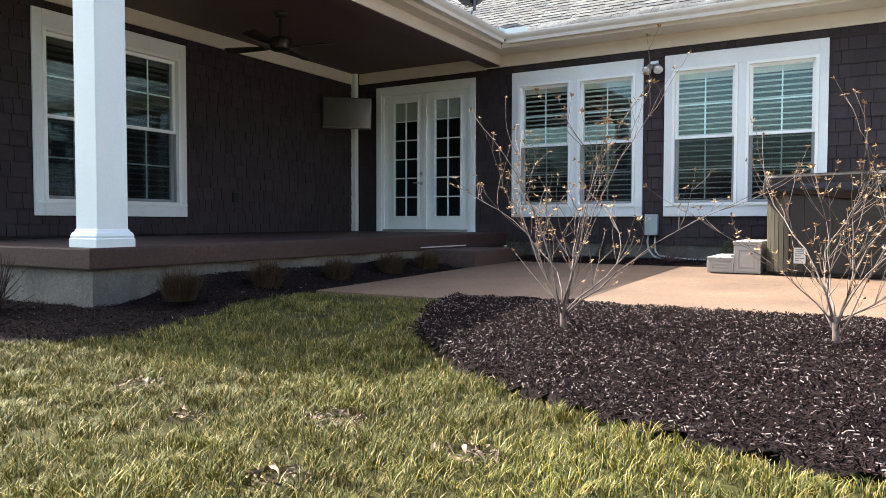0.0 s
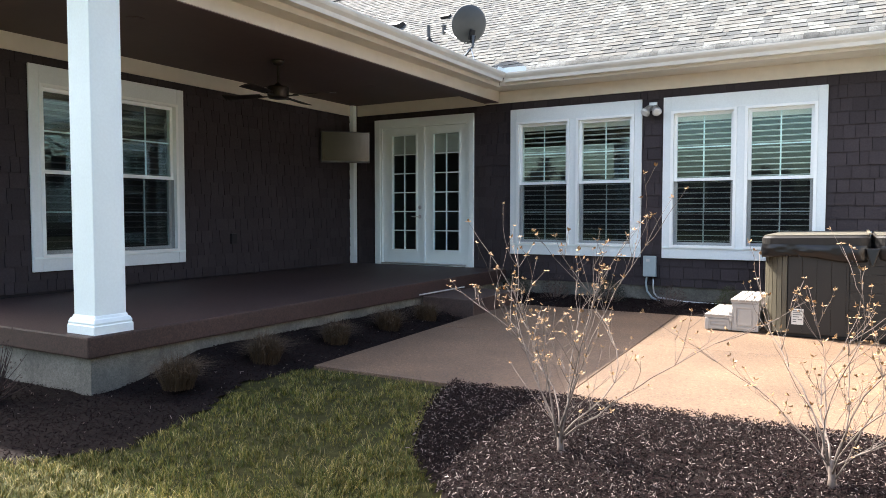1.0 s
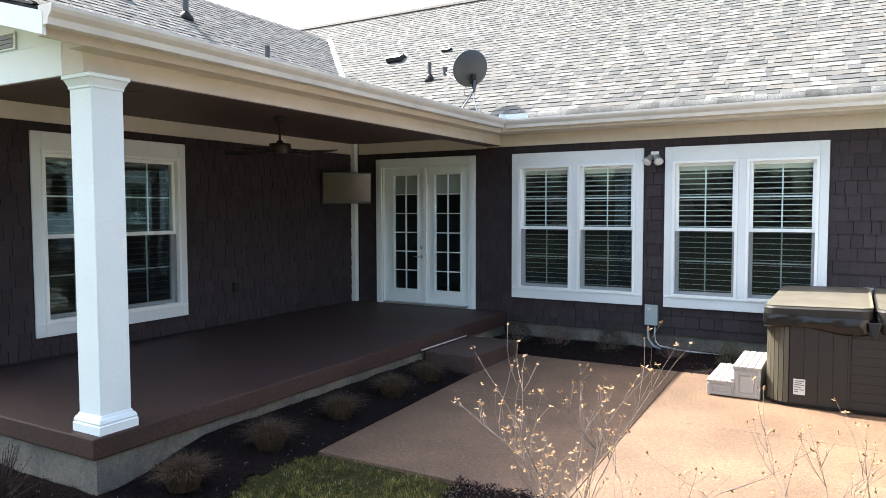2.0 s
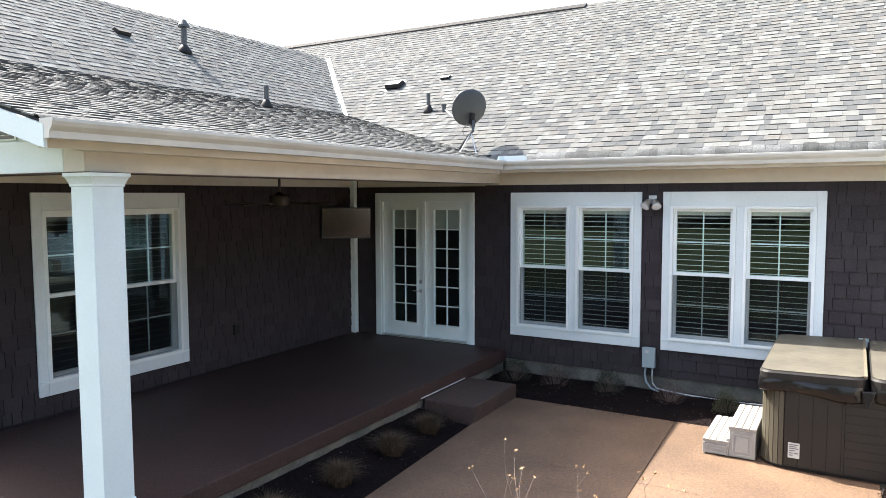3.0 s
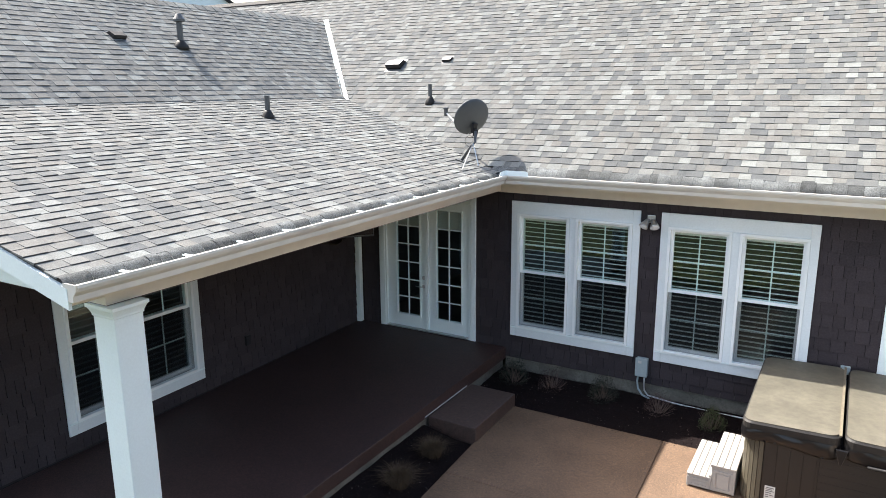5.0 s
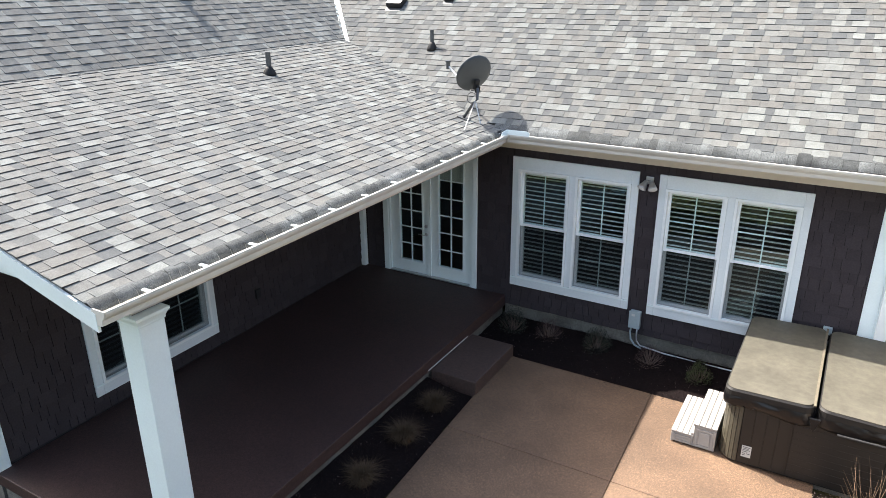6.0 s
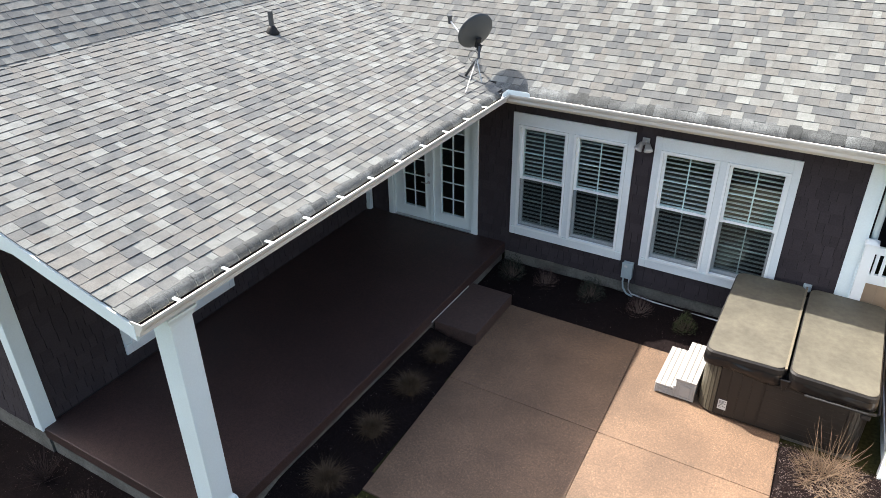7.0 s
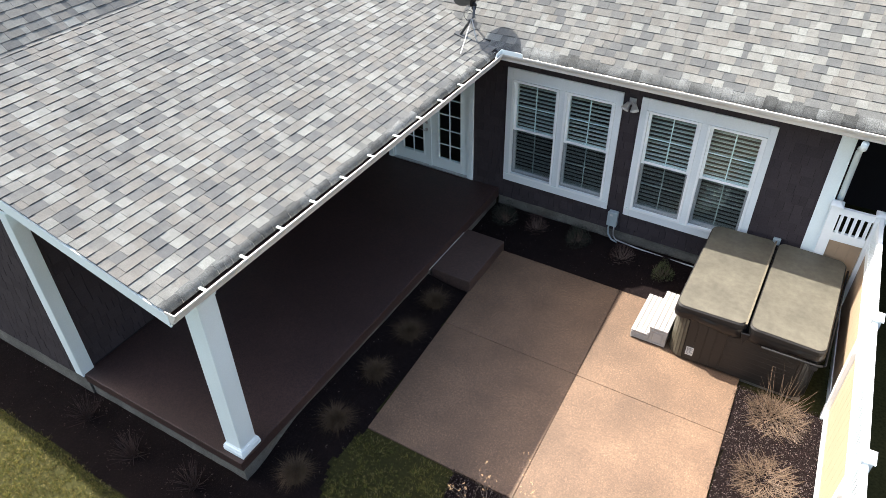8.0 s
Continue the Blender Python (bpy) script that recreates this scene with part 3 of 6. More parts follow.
def sash(parent, x0, x1, z0, z1, y, rail, name, grille=True):
    """One sash: frame, pane and the bars of its grille."""
    s = part(name, frame_of(x0, x1, z0, z1, rail, rail, rail, rail, y, y + 0.035), M_VINYL, parent)
    pane = part("pane", B(x0 + rail - 0.005, x1 - rail + 0.005, y + 0.014, y + 0.02, z0 + rail - 0.005, z1 - rail + 0.005), M_GLASS, s)
    pane.visible_shadow = False
    if grille:
        xm, zm = (x0 + x1) / 2, (z0 + z1) / 2
        part("glazing_bar", B(xm - 0.008, xm + 0.008, y + 0.022, y + 0.030, z0 + rail, z1 - rail), M_TRIM, s)
        part("glazing_bar", B(x0 + rail, xm - 0.009, y + 0.022, y + 0.030, zm - 0.008, zm + 0.008), M_TRIM, s)
        part("glazing_bar", B(xm + 0.009, x1 - rail, y + 0.022, y + 0.030, zm - 0.008, zm + 0.008), M_TRIM, s)
    return s


def shutter(x0, x1, z0, z1, y, tilt, m, label, paint):
    """An indoor louvred shutter behind a sash: stiles, rails and open slats."""
    th = thing("louvred_shutter", (0, 0, 0), label, "shutter", "shutters behind the windows")
    part("stile", B(x0, x0 + 0.035, y, y + 0.025, z0, z1), paint, th)
    part("stile", B(x1 - 0.035, x1, y, y + 0.025, z0, z1), paint, th)
    part("rail", B(x0 + 0.035, x1 - 0.035, y, y + 0.025, z0, z0 + 0.05), paint, th)
    part("rail", B(x0 + 0.035, x1 - 0.035, y, y + 0.025, z1 - 0.115, z1), paint, th)
    n = int((z1 - z0 - 0.165) / 0.064)
    w = 0.030
    c, s = math.cos(tilt) * w, math.sin(tilt) * w
    slat = Mb().add([(x0 + 0.037, -c, -s - 0.003), (x1 - 0.037, -c, -s - 0.003), (x1 - 0.037, c, s - 0.003), (x0 + 0.037, c, s - 0.003),
                     (x0 + 0.037, -c, -s + 0.003), (x1 - 0.037, -c, -s + 0.003), (x1 - 0.037, c, s + 0.003), (x0 + 0.037, c, s + 0.003)],
                    [(3, 2, 1, 0), (4, 5, 6, 7), (0, 1, 5, 4), (1, 2, 6, 5), (2, 3, 7, 6), (3, 0, 4, 7)]).mesh("slat", paint)
    for i in range(n):
        ob = new("slat", slat)
        ob.parent = th
        ob.location = (0, y + 0.0125, z0 + 0.05 + (i + 0.5) * (z1 - z0 - 0.165) / n)
    th.matrix_world = m
    return th


def double_window(name, w, m, label, tilt, paint=M_SLAT):
    """A pair of double-hung units in one wide casing. Built facing -y in its own coordinates and turned by m."""
    win = thing(name, (0, 0, 0), label, "window", "paired windows", "structure")
    x0, x1, z0, z1 = w
    trim_ring(w, -0.016, 0.026, win, 0.095, 0.135, 0.175)
    xm = (x0 + x1) / 2
    part("mullion_casing", B(xm - 0.045, xm + 0.045, -0.042, -0.016, z0 + 0.135, z1 - 0.175), M_CASE, win, bevel=0.004, segments=1)
    part("sill_board", B(x0 + 0.01, x1 - 0.01, -0.052, -0.0425, z0 + 0.125, z0 + 0.145), M_TRIM, win)
    for a, b in ((x0 + 0.095, xm - 0.045), (xm + 0.045, x1 - 0.095)):
        lo, hi = z0 + 0.135, z1 - 0.175
        mid = (lo + hi) / 2
        part("window_frame", frame_of(a, b, lo, hi, 0.032, 0.032, 0.03, 0.03, -0.060, 0.10), M_VINYL, win)
        sash(win, a + 0.032, b - 0.032, mid - 0.02, hi - 0.03, 0.0, 0.036, "upper_sash")
        sash(win, a + 0.032, b - 0.032, lo + 0.03, mid + 0.02, 0.038, 0.036, "lower_sash")
        scr = part("insect_screen", B(a + 0.034, b - 0.034, -0.012, -0.010, lo + 0.032, mid - 0.022), M_SCREEN, win, "fine dark insect screen")
        scr.visible_shadow = False
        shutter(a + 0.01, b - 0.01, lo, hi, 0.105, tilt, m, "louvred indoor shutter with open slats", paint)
    win.matrix_world = m
    return win


I4 = Matrix.Identity(4)
double_window("window_1", WIN_A, I4, "paired white double-hung windows with louvred shutters behind", -0.10)
double_window("window_2", WIN_B, I4, "paired white double-hung windows beside the hot tub", -0.10)
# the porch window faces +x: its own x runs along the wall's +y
double_window("window_3", WIN_C, Matrix(((0, -1, 0, 0), (1, 0, 0, 0), (0, 0, 1, 0), (0, 0, 0, 1))), "paired white double-hung windows under the porch roof", -0.15, M_SLAT_SHADED)


def french_door():
    d = thing("door_1", (0, 0, 0), "closed white french doors with twelve-light glass", "door", kind="structure")
    x0, x1, z0, z1 = DOOR
    part("casing", B(x0, x0 + 0.10, -0.042, -0.016, z0, z1), M_TRIM, d, bevel=0.004, segments=1)
    part("casing", B(x1 - 0.08, x1, -0.042, -0.016, z0, z1), M_TRIM, d, bevel=0.004, segments=1)
    part("casing", B(x0 + 0.10, x1 - 0.08, -0.042, -0.016, z1 - 0.12, z1), M_TRIM, d, bevel=0.004, segments=1)
    part("door_frame", frame_of(x0 + 0.08, x1 - 0.08, z0, z1 - 0.10, 0.05, 0.04, 0.012, 0.035, -0.03, 0.14), M_TRIM, d)
    part("threshold", B(x0 + 0.13, x1 - 0.12, -0.06, 0.12, z0 + 0.013, z0 + 0.03), M_STEEL, d, "worn metal threshold")
    lo, hi = z0 + 0.034, z1 - 0.138
    xm = 1.300
    for a, b, ga, gb in ((x0 + 0.133, xm - 0.004, 0.745, 1.165), (xm + 0.004, x1 - 0.123, 1.47, 1.90)):
        leaf = part("door_leaf", frame_of(a, b, lo, hi, ga - a, b - gb, 0.20, 0.115, 0.0, 0.045), M_TRIM, d)
        g0, g1 = lo + 0.20, hi - 0.115
        part("bead", frame_of(ga - 0.022, gb + 0.022, g0 - 0.022, g1 + 0.022, 0.022, 0.022, 0.022, 0.022, -0.012, -0.0005), M_TRIM, leaf)
        pane = part("pane", B(ga - 0.004, gb + 0.004, 0.02, 0.026, g0 - 0.004, g1 + 0.004), M_GLASS, leaf)
        pane.visible_shadow = False
        gm = (ga + gb) / 2
        part("glazing_bar", B(gm - 0.009, gm + 0.009, 0.004, 0.018, g0, g1), M_TRIM, leaf)
        for i in range(1, 6):
            z = g0 + (g1 - g0) * i / 6
            part("glazing_bar", B(ga, gm - 0.0095, 0.004, 0.018, z - 0.008, z + 0.008), M_TRIM, leaf)
            part("glazing_bar", B(gm + 0.0095, gb, 0.004, 0.018, z - 0.008, z + 0.008), M_TRIM, leaf)
        part("rolled_shade", B(ga, gb, 0.05, 0.056, g1 - (g1 - g0) / 6, g1), M_FABRIC, leaf, "grey fabric shade pulled up")
    part("astragal", B(xm - 0.028, xm + 0.028, -0.020, -0.0015, lo, hi), M_TRIM, d)
    handle = Mb().lathe([(0.028, 0), (0.028, 0.006), (0.020, 0.010)], (0, 0, 0), 16)
    h = part("door_handle", handle, M_STEEL, d, "brushed metal lever", smooth=False)
    h.matrix_basis = pose(1.235, -0.001, 1.06, 90, 0, 0)
    lever = part("lever", Mb().tube([(0, 0, 0.01), (0, 0, 0.045), (-0.03, 0.0, 0.05), (-0.115, 0.004, 0.05)], [0.009, 0.009, 0.009, 0.007], 8), M_STEEL, h, smooth=True)
    bolt = part("deadbolt", Mb().lathe([(0.03, 0), (0.03, 0.012), (0.022, 0.018), (0.012, 0.020)], (0, 0, 0), 16), M_STEEL, d, "round metal deadbolt")
    bolt.matrix_basis = pose(1.24, -0.001, 1.20, 90, 0, 0)


french_door()

# corner boards and frieze boards
structure("trim_corner_inner", Mb().box(0.001, 0.085, -0.110, -0.026, 0.335, 2.784), M_TRIM, "white corner board between the porch walls", "trim", 0.004)
cb = thing("trim_corner_porch", (0, 0, 0), "white corner board at the porch wall's end", "trim", kind="structure")
part("board", B(0.001, 0.028, -6.298, -6.13, 0.27, WALL_TOP), M_TRIM, cb, bevel=0.003, segments=1)
part("board", B(-0.12, -0.001, -6.298, -6.272, 0.27, WALL_TOP), M_TRIM, cb, bevel=0.003, segments=1)
cb2 = thing("trim_corner_east", (0, 0, 0), "white corner board at the end of the house wall", "trim", kind="structure")
part("board", B(7.289, 7.442, -0.028, -0.001, 0.20, 2.790), M_TRIM, cb2, bevel=0.003, segments=1)
part("board", B(7.443, 7.466, -0.028, 0.13, 0.20, 2.790), M_TRIM, cb2, bevel=0.003, segments=1)
structure("trim_frieze_west", B(0.001, 0.026, -6.12, -0.111, 2.62, 2.784), M_SOFFIT, "cream frieze board under the porch ceiling", "trim", 0.003)
structure("trim_frieze_north", B(2.322, 7.285, -0.026, -0.001, 2.630, 2.790), M_SOFFIT, "cream frieze strip under the main soffit", "trim", 0.003)
structure("trim_frieze_door", B(0.10, 2.320, -0.026, -0.001, 2.62, 2.784), M_SOFFIT, "cream frieze board over the doors", "trim", 0.003)

# ---------------------------------------------------------------- rooms behind the glass
structure("room_floor", Mb().prism([(-9, -6.08), (-0.19, -6.08), (-0.19, 0.19), (7.25, 0.19), (7.25, 5.8), (-9, 5.8)], 0.20, 0.26), M_FLOORIN, "dark wood room floor", "floor")
structure("room_wall_back", B(-0.1, 7.25, 4.6, 4.7, 0.27, WALL_TOP), M_ROOM, "room wall with the unlit interior's shade in its colour", "wall")
structure("room_wall_west", B(-4.6, -4.5, -6.0, 5.8, 0.27, WALL_TOP), M_ROOM, "room wall with the unlit interior's shade in its colour", "wall")
structure("room_wall_mid", B(-0.15, -0.05, 0.2, 4.59, 0.27, WALL_TOP), M_ROOM, "room wall with the unlit interior's shade in its colour", "wall")
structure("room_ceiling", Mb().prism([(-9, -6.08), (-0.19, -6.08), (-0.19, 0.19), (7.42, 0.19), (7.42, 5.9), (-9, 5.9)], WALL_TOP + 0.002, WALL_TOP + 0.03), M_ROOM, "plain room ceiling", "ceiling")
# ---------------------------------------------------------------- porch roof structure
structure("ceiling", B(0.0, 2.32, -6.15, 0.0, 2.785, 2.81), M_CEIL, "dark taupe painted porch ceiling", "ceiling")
structure("beam_east", B(2.32, 2.55, -6.20, -0.03, 2.65, 2.87), M_SOFFIT, "cream painted porch beam", "beam", 0.004)
structure("beam_south", B(-0.0, 2.318, -6.20, -5.97, 2.65, 2.87), M_TRIM, "white painted porch end beam", "beam", 0.004)
# Thin sheets in the ceiling's taupe, added to darken the beams' shaded undersides.
structure("beam_casing_east", B(2.325, 2.540, -6.19, -0.03, 2.643, 2.6495), M_CEIL, "thin taupe sheet put as shade under the porch beam", "beam")
structure("beam_casing_south", B(0.03, 2.320, -6.19, -5.975, 2.643, 2.6495), M_CEIL, "thin taupe sheet put as shade under the porch end beam", "beam")
PORCH_S, MAIN_S = 0.26, 0.667
porch_z = lambda x: 2.93 + PORCH_S * (2.82 - x)
main_z = lambda y: 2.93 + MAIN_S * (y + 0.50)
WING_X0, WING_S = -0.90, 0.68
wing_z = lambda x: porch_z(WING_X0) + WING_S * (WING_X0 - x)
RIDGE_Y, RIDGE_X = 4.17, -3.19
RAKE_Y = -6.59
# gable infill over the end beam, rake boards and soffits
structure("gable_infill", Mb().add([(2.545, -6.195, 2.872), (2.545, -6.165, 2.872), (-0.9, -6.195, 2.872), (-0.9, -6.165, 2.872), (2.545, -6.195, porch_z(2.545) - 0.05), (2.545, -6.165, porch_z(2.545) - 0.05),
          (-0.9, -6.195, porch_z(-0.9) - 0.05), (-0.9, -6.165, porch_z(-0.9) - 0.05)], [(0, 2, 6, 4), (1, 5, 7, 3), (0, 4, 5, 1), (2, 3, 7, 6), (4, 6, 7, 5), (0, 1, 3, 2)]), M_TRIM, "white boarded gable end of the porch", "gable")


def rake_board(name, x0, x1, zf, depth, y0, y1, label, mat=M_TRIM, drop=0.03):
    mb = Mb().add([(x, y, zf(x) - dz) for x in (x0, x1) for y in (y0, y1) for dz in (drop, drop + depth)],
                  [(0, 1, 3, 2), (4, 6, 7, 5), (0, 4, 5, 1), (2, 3, 7, 6), (0, 2, 6, 4), (1, 5, 7, 3)])
    return structure(name, mb, mat, label, "trim")


rake_board("trim_rake_porch", 2.80, WING_X0, porch_z, 0.135, RAKE_Y - 0.022, RAKE_Y, "white rake board along the porch roof")
rake_board("trim_rake_soffit", 2.70, WING_X0, porch_z, 0.015, RAKE_Y + 0.001, -6.197, "white soffit under the roof's end overhang", drop=0.10)
rake_board("trim_rake_wing", WING_X0 - 0.01, RIDGE_X, wing_z, 0.18, RAKE_Y - 0.022, RAKE_Y, "white rake board along the wing roof")
structure("gable_wall", Mb().add([(-9, -6.2, 2.79), (-0.9, -6.2, 2.79), (-0.9, -6.2, 3.75), (RIDGE_X, -6.2, wing_z(RIDGE_X) - 0.15), (-9, -6.2, 2.9),
                                  (-9, -6.1, 2.79), (-0.9, -6.1, 2.79), (-0.9, -6.1, 3.75), (RIDGE_X, -6.1, wing_z(RIDGE_X) - 0.15), (-9, -6.1, 2.9)],
                                 [(0, 1, 2, 3, 4), (9, 8, 7, 6, 5), (0, 5, 6, 1), (1, 6, 7, 2), (2, 7, 8, 3), (3, 8, 9, 4), (4, 9, 5, 0)]), M_SIDE_B, "dark brown gable wall", "wall")

gv = thing("gable_vent", (1.40, -6.196, 2.90), "low dark louvred vent in the porch gable", "vent")
part("vent_frame", frame_of(-0.40, 0.40, -0.02, 0.10, 0.02, 0.02, 0.012, 0.012, -0.012, -0.001), M_TRIM, gv)
for k in range(3):
    part("louvre", B(-0.379, 0.379, -0.009, -0.001, -0.004 + 0.031 * k, 0.018 + 0.031 * k), M_DARKMETAL, gv)

# fascia and soffits at the eaves
structure("trim_fascia_porch", B(2.715, 2.74, RAKE_Y, -0.42, 2.775, 2.885), M_SOFFIT, "cream fascia board behind the porch gutter", "trim")
structure("trim_soffit_porch", B(2.551, 2.714, -6.30, -0.42, 2.777, 2.79), M_SOFFIT, "cream soffit board along the porch eave", "trim")
structure("trim_fascia_main", B(2.741, 13.0, -0.413, -0.388, 2.79, 2.885), M_SOFFIT, "cream fascia board behind the main gutter", "trim")
structure("trim_soffit_main", B(2.552, 13.0, -0.387, -0.001, 2.791, 2.804), M_SOFFIT, "cream soffit board along the main eave", "trim")



def gutter_profile(sign, back, top, wide=0.0):
    """K-style gutter: back, floor, bellied front and rolled lip; open above."""
    o = [(0, 0), (0, -0.115), (0.065, -0.115), (0.072, -0.075), (0.10, -0.045), (0.112, -0.02), (0.112, 0.0), (0.098, 0.002), (0.098, -0.012), (0.103, -0.02), (0.092, -0.04), (0.064, -0.07), (0.058, -0.107), (0.006, -0.107), (0.006, 0)]
    return [(back + sign * (a + wide * (a > 0.05)), top + b) for a, b in o]


gut = thing("gutter", (0, 0, 0), "cream metal gutter along the porch eave", "gutter", "roof gutters", "structure")
part("trough", Mb().sweep(gutter_profile(1, 2.742, 2.94, 0.022), "y", RAKE_Y - 0.02, -0.533), M_CREAM, gut)
part("end_cap", Mb().sweep([(2.742, 2.94), (2.742, 2.825), (2.829, 2.825), (2.836, 2.865), (2.864, 2.895), (2.876, 2.94)], "y", RAKE_Y - 0.028, RAKE_Y - 0.021), M_CREAM, gut)
part("silt", B(2.749, 2.824, RAKE_Y, -0.6, 2.866, 2.880), M_SOIL, gut, "dark wet silt in the gutter")
for i in range(11):
    y = -6.25 + i * 0.508
    part("hanger", B(2.785, 2.862, y - 0.014, y + 0.014, 2.934, 2.943), M_TRIM, gut)
gut.rotation_euler = (0, 0, 0.003)
gut2 = thing("gutter", (0, 0, 0), "cream metal gutter along the main eave", "gutter", "roof gutters", "structure")
part("trough", Mb().sweep(gutter_profile(-1, -0.415, 2.94), "x", 2.84, 13.0), M_CREAM, gut2)
for i in range(12):
    x = 3.38 + i * 0.502
    part("hanger", B(x - 0.009, x + 0.009, -0.511, -0.463, 2.926, 2.934), M_CREAM, gut2)
cable = thing("gutter_cable", (4.0, -0.483, 2.940), "thin black cable lying along the main gutter", "cable")
part("cable", Mb().tube([(0.25 * k, 0.022 * math.sin(1.7 * k) + 0.01 * math.sin(0.6 * k), 0.004 * math.cos(2.3 * k)) for k in range(17)], 0.0035, 6), M_BLACK, cable, smooth=True)
guard = thing("splash_guard", (2.82, -0.478, 2.935), "white metal splash guard at the gutter corner", "splash guard")
part("long_plate", Mb().add([(0.03, -0.05, 0), (0.35, -0.05, 0), (0.35, -0.05, 0.05), (0.31, -0.05, 0.065), (0.03, -0.05, 0.065), (0.03, -0.044, 0), (0.35, -0.044, 0), (0.35, -0.044, 0.05), (0.31, -0.044, 0.065), (0.03, -0.044, 0.065)],
     [(0, 1, 2, 3, 4), (9, 8, 7, 6, 5), (0, 5, 6, 1), (1, 6, 7, 2), (2, 7, 8, 3), (3, 8, 9, 4), (4, 9, 5, 0)]), M_TRIM, guard)
part("short_plate", Mb().add([(0.03, -0.05, 0), (0.03, -0.05, 0.065), (0.03, -0.20, 0.055), (0.03, -0.24, 0.0), (0.024, -0.05, 0), (0.024, -0.05, 0.065), (0.024, -0.20, 0.055), (0.024, -0.24, 0.0)],
     [(0, 1, 2, 3), (7, 6, 5, 4), (0, 4, 5, 1), (1, 5, 6, 2), (2, 6, 7, 3), (3, 7, 4, 0)]), M_TRIM, guard)

# ---------------------------------------------------------------- column
col = thing("porch_column", (2.487, -6.074, slab_top(-6.074)), "square white porch column with moulded base and cap", "column")
HB, HC = 0.114, 2.642 - slab_top(-6.074)


def square_moulding(steps):
    mb = Mb()
    for (h0, z0), (h1, z1) in zip(steps[:-1], steps[1:]):
        mb.add([(-h0, -h0, z0), (h0, -h0, z0), (h0, h0, z0), (-h0, h0, z0), (-h1, -h1, z1), (h1, -h1, z1), (h1, h1, z1), (-h1, h1, z1)],
               [(0, 1, 5, 4), (1, 2, 6, 5), (2, 3, 7, 6), (3, 0, 4, 7)])
    (h0, z0), (h1, z1) = steps[0], steps[-1]
    mb.add([(-h0, -h0, z0), (h0, -h0, z0), (h0, h0, z0), (-h0, h0, z0)], [(3, 2, 1, 0)])
    mb.add([(-h1, -h1, z1), (h1, -h1, z1), (h1, h1, z1), (-h1, h1, z1)], [(0, 1, 2, 3)])
    return mb


part("shaft", B(-HB, HB, -HB, HB, 0.10, HC - 0.075), M_TRIM, col, bevel=0.006)
part("base", square_moulding([(0.145, 0), (0.145, 0.055), (0.139, 0.062), (0.141, 0.075), (0.132, 0.098), (0.123, 0.104), (0.118, 0.118), (0.115, 0.122)]), M_TRIM, col)
part("cap", square_moulding([(0.115, HC - 0.092), (0.121, HC - 0.084), (0.121, HC - 0.072), (0.126, HC - 0.058), (0.136, HC - 0.036), (0.142, HC - 0.026), (0.148, HC - 0.023), (0.148, HC)]), M_TRIM, col)


# ---------------------------------------------------------------- roofs
def deck(name, corners, th, label):
    """A roof plane of four corners with thickness below."""
    dn = Vector((0, 0, -th))
    v = [Vector(c) for c in corners]
    mb = Mb().add(v + [p + dn for p in v], [(0, 1, 2, 3), (7, 6, 5, 4), (0, 4, 5, 1), (1, 5, 6, 2), (2, 6, 7, 3), (3, 7, 4, 0)])
    return structure(name, mb, M_ROOF_B, label, "roof")


LOW = 0.012
roof_porch = deck("roof_porch", [(2.76, RAKE_Y, porch_z(2.76) - LOW), (2.76, -0.2, porch_z(2.76) - LOW), (-1.3, 1.4, porch_z(-1.3) - LOW), (-1.3, RAKE_Y, porch_z(-1.3) - LOW)], 0.09, "low porch roof of weathered grey shingles")
roof_wing = deck("roof_wing", [(-0.85, RAKE_Y, wing_z(-0.85) - LOW), (-0.85, 2.5, wing_z(-0.85) - LOW), (RIDGE_X, 4.2, wing_z(RIDGE_X) - LOW), (RIDGE_X, RAKE_Y, wing_z(RIDGE_X) - LOW)], 0.12, "steep wing roof of grey shingles")
roof_wing_back = deck("roof_wing_back", [(RIDGE_X, RAKE_Y, wing_z(RIDGE_X) - LOW), (RIDGE_X, 4.2, wing_z(RIDGE_X) - LOW), (-9.2, 4.2, 1.35), (-9.2, RAKE_Y, 1.35)], 0.12, "far slope of the wing roof")
roof_main = deck("roof_main", [(-9.2, -0.43, main_z(-0.43) - LOW), (13.0, -0.43, main_z(-0.43) - LOW), (13.0, RIDGE_Y, main_z(RIDGE_Y) - LOW), (-9.2, RIDGE_Y, main_z(RIDGE_Y) - LOW)], 0.09, "main roof of weathered grey shingles")
roof_back = deck("roof_main_back", [(-9.2, RIDGE_Y, main_z(RIDGE_Y) - LOW), (13.0, RIDGE_Y, main_z(RIDGE_Y) - LOW), (13.0, 9.0, 2.7), (-9.2, 9.0, 2.7)], 0.09, "far slope of the main roof")


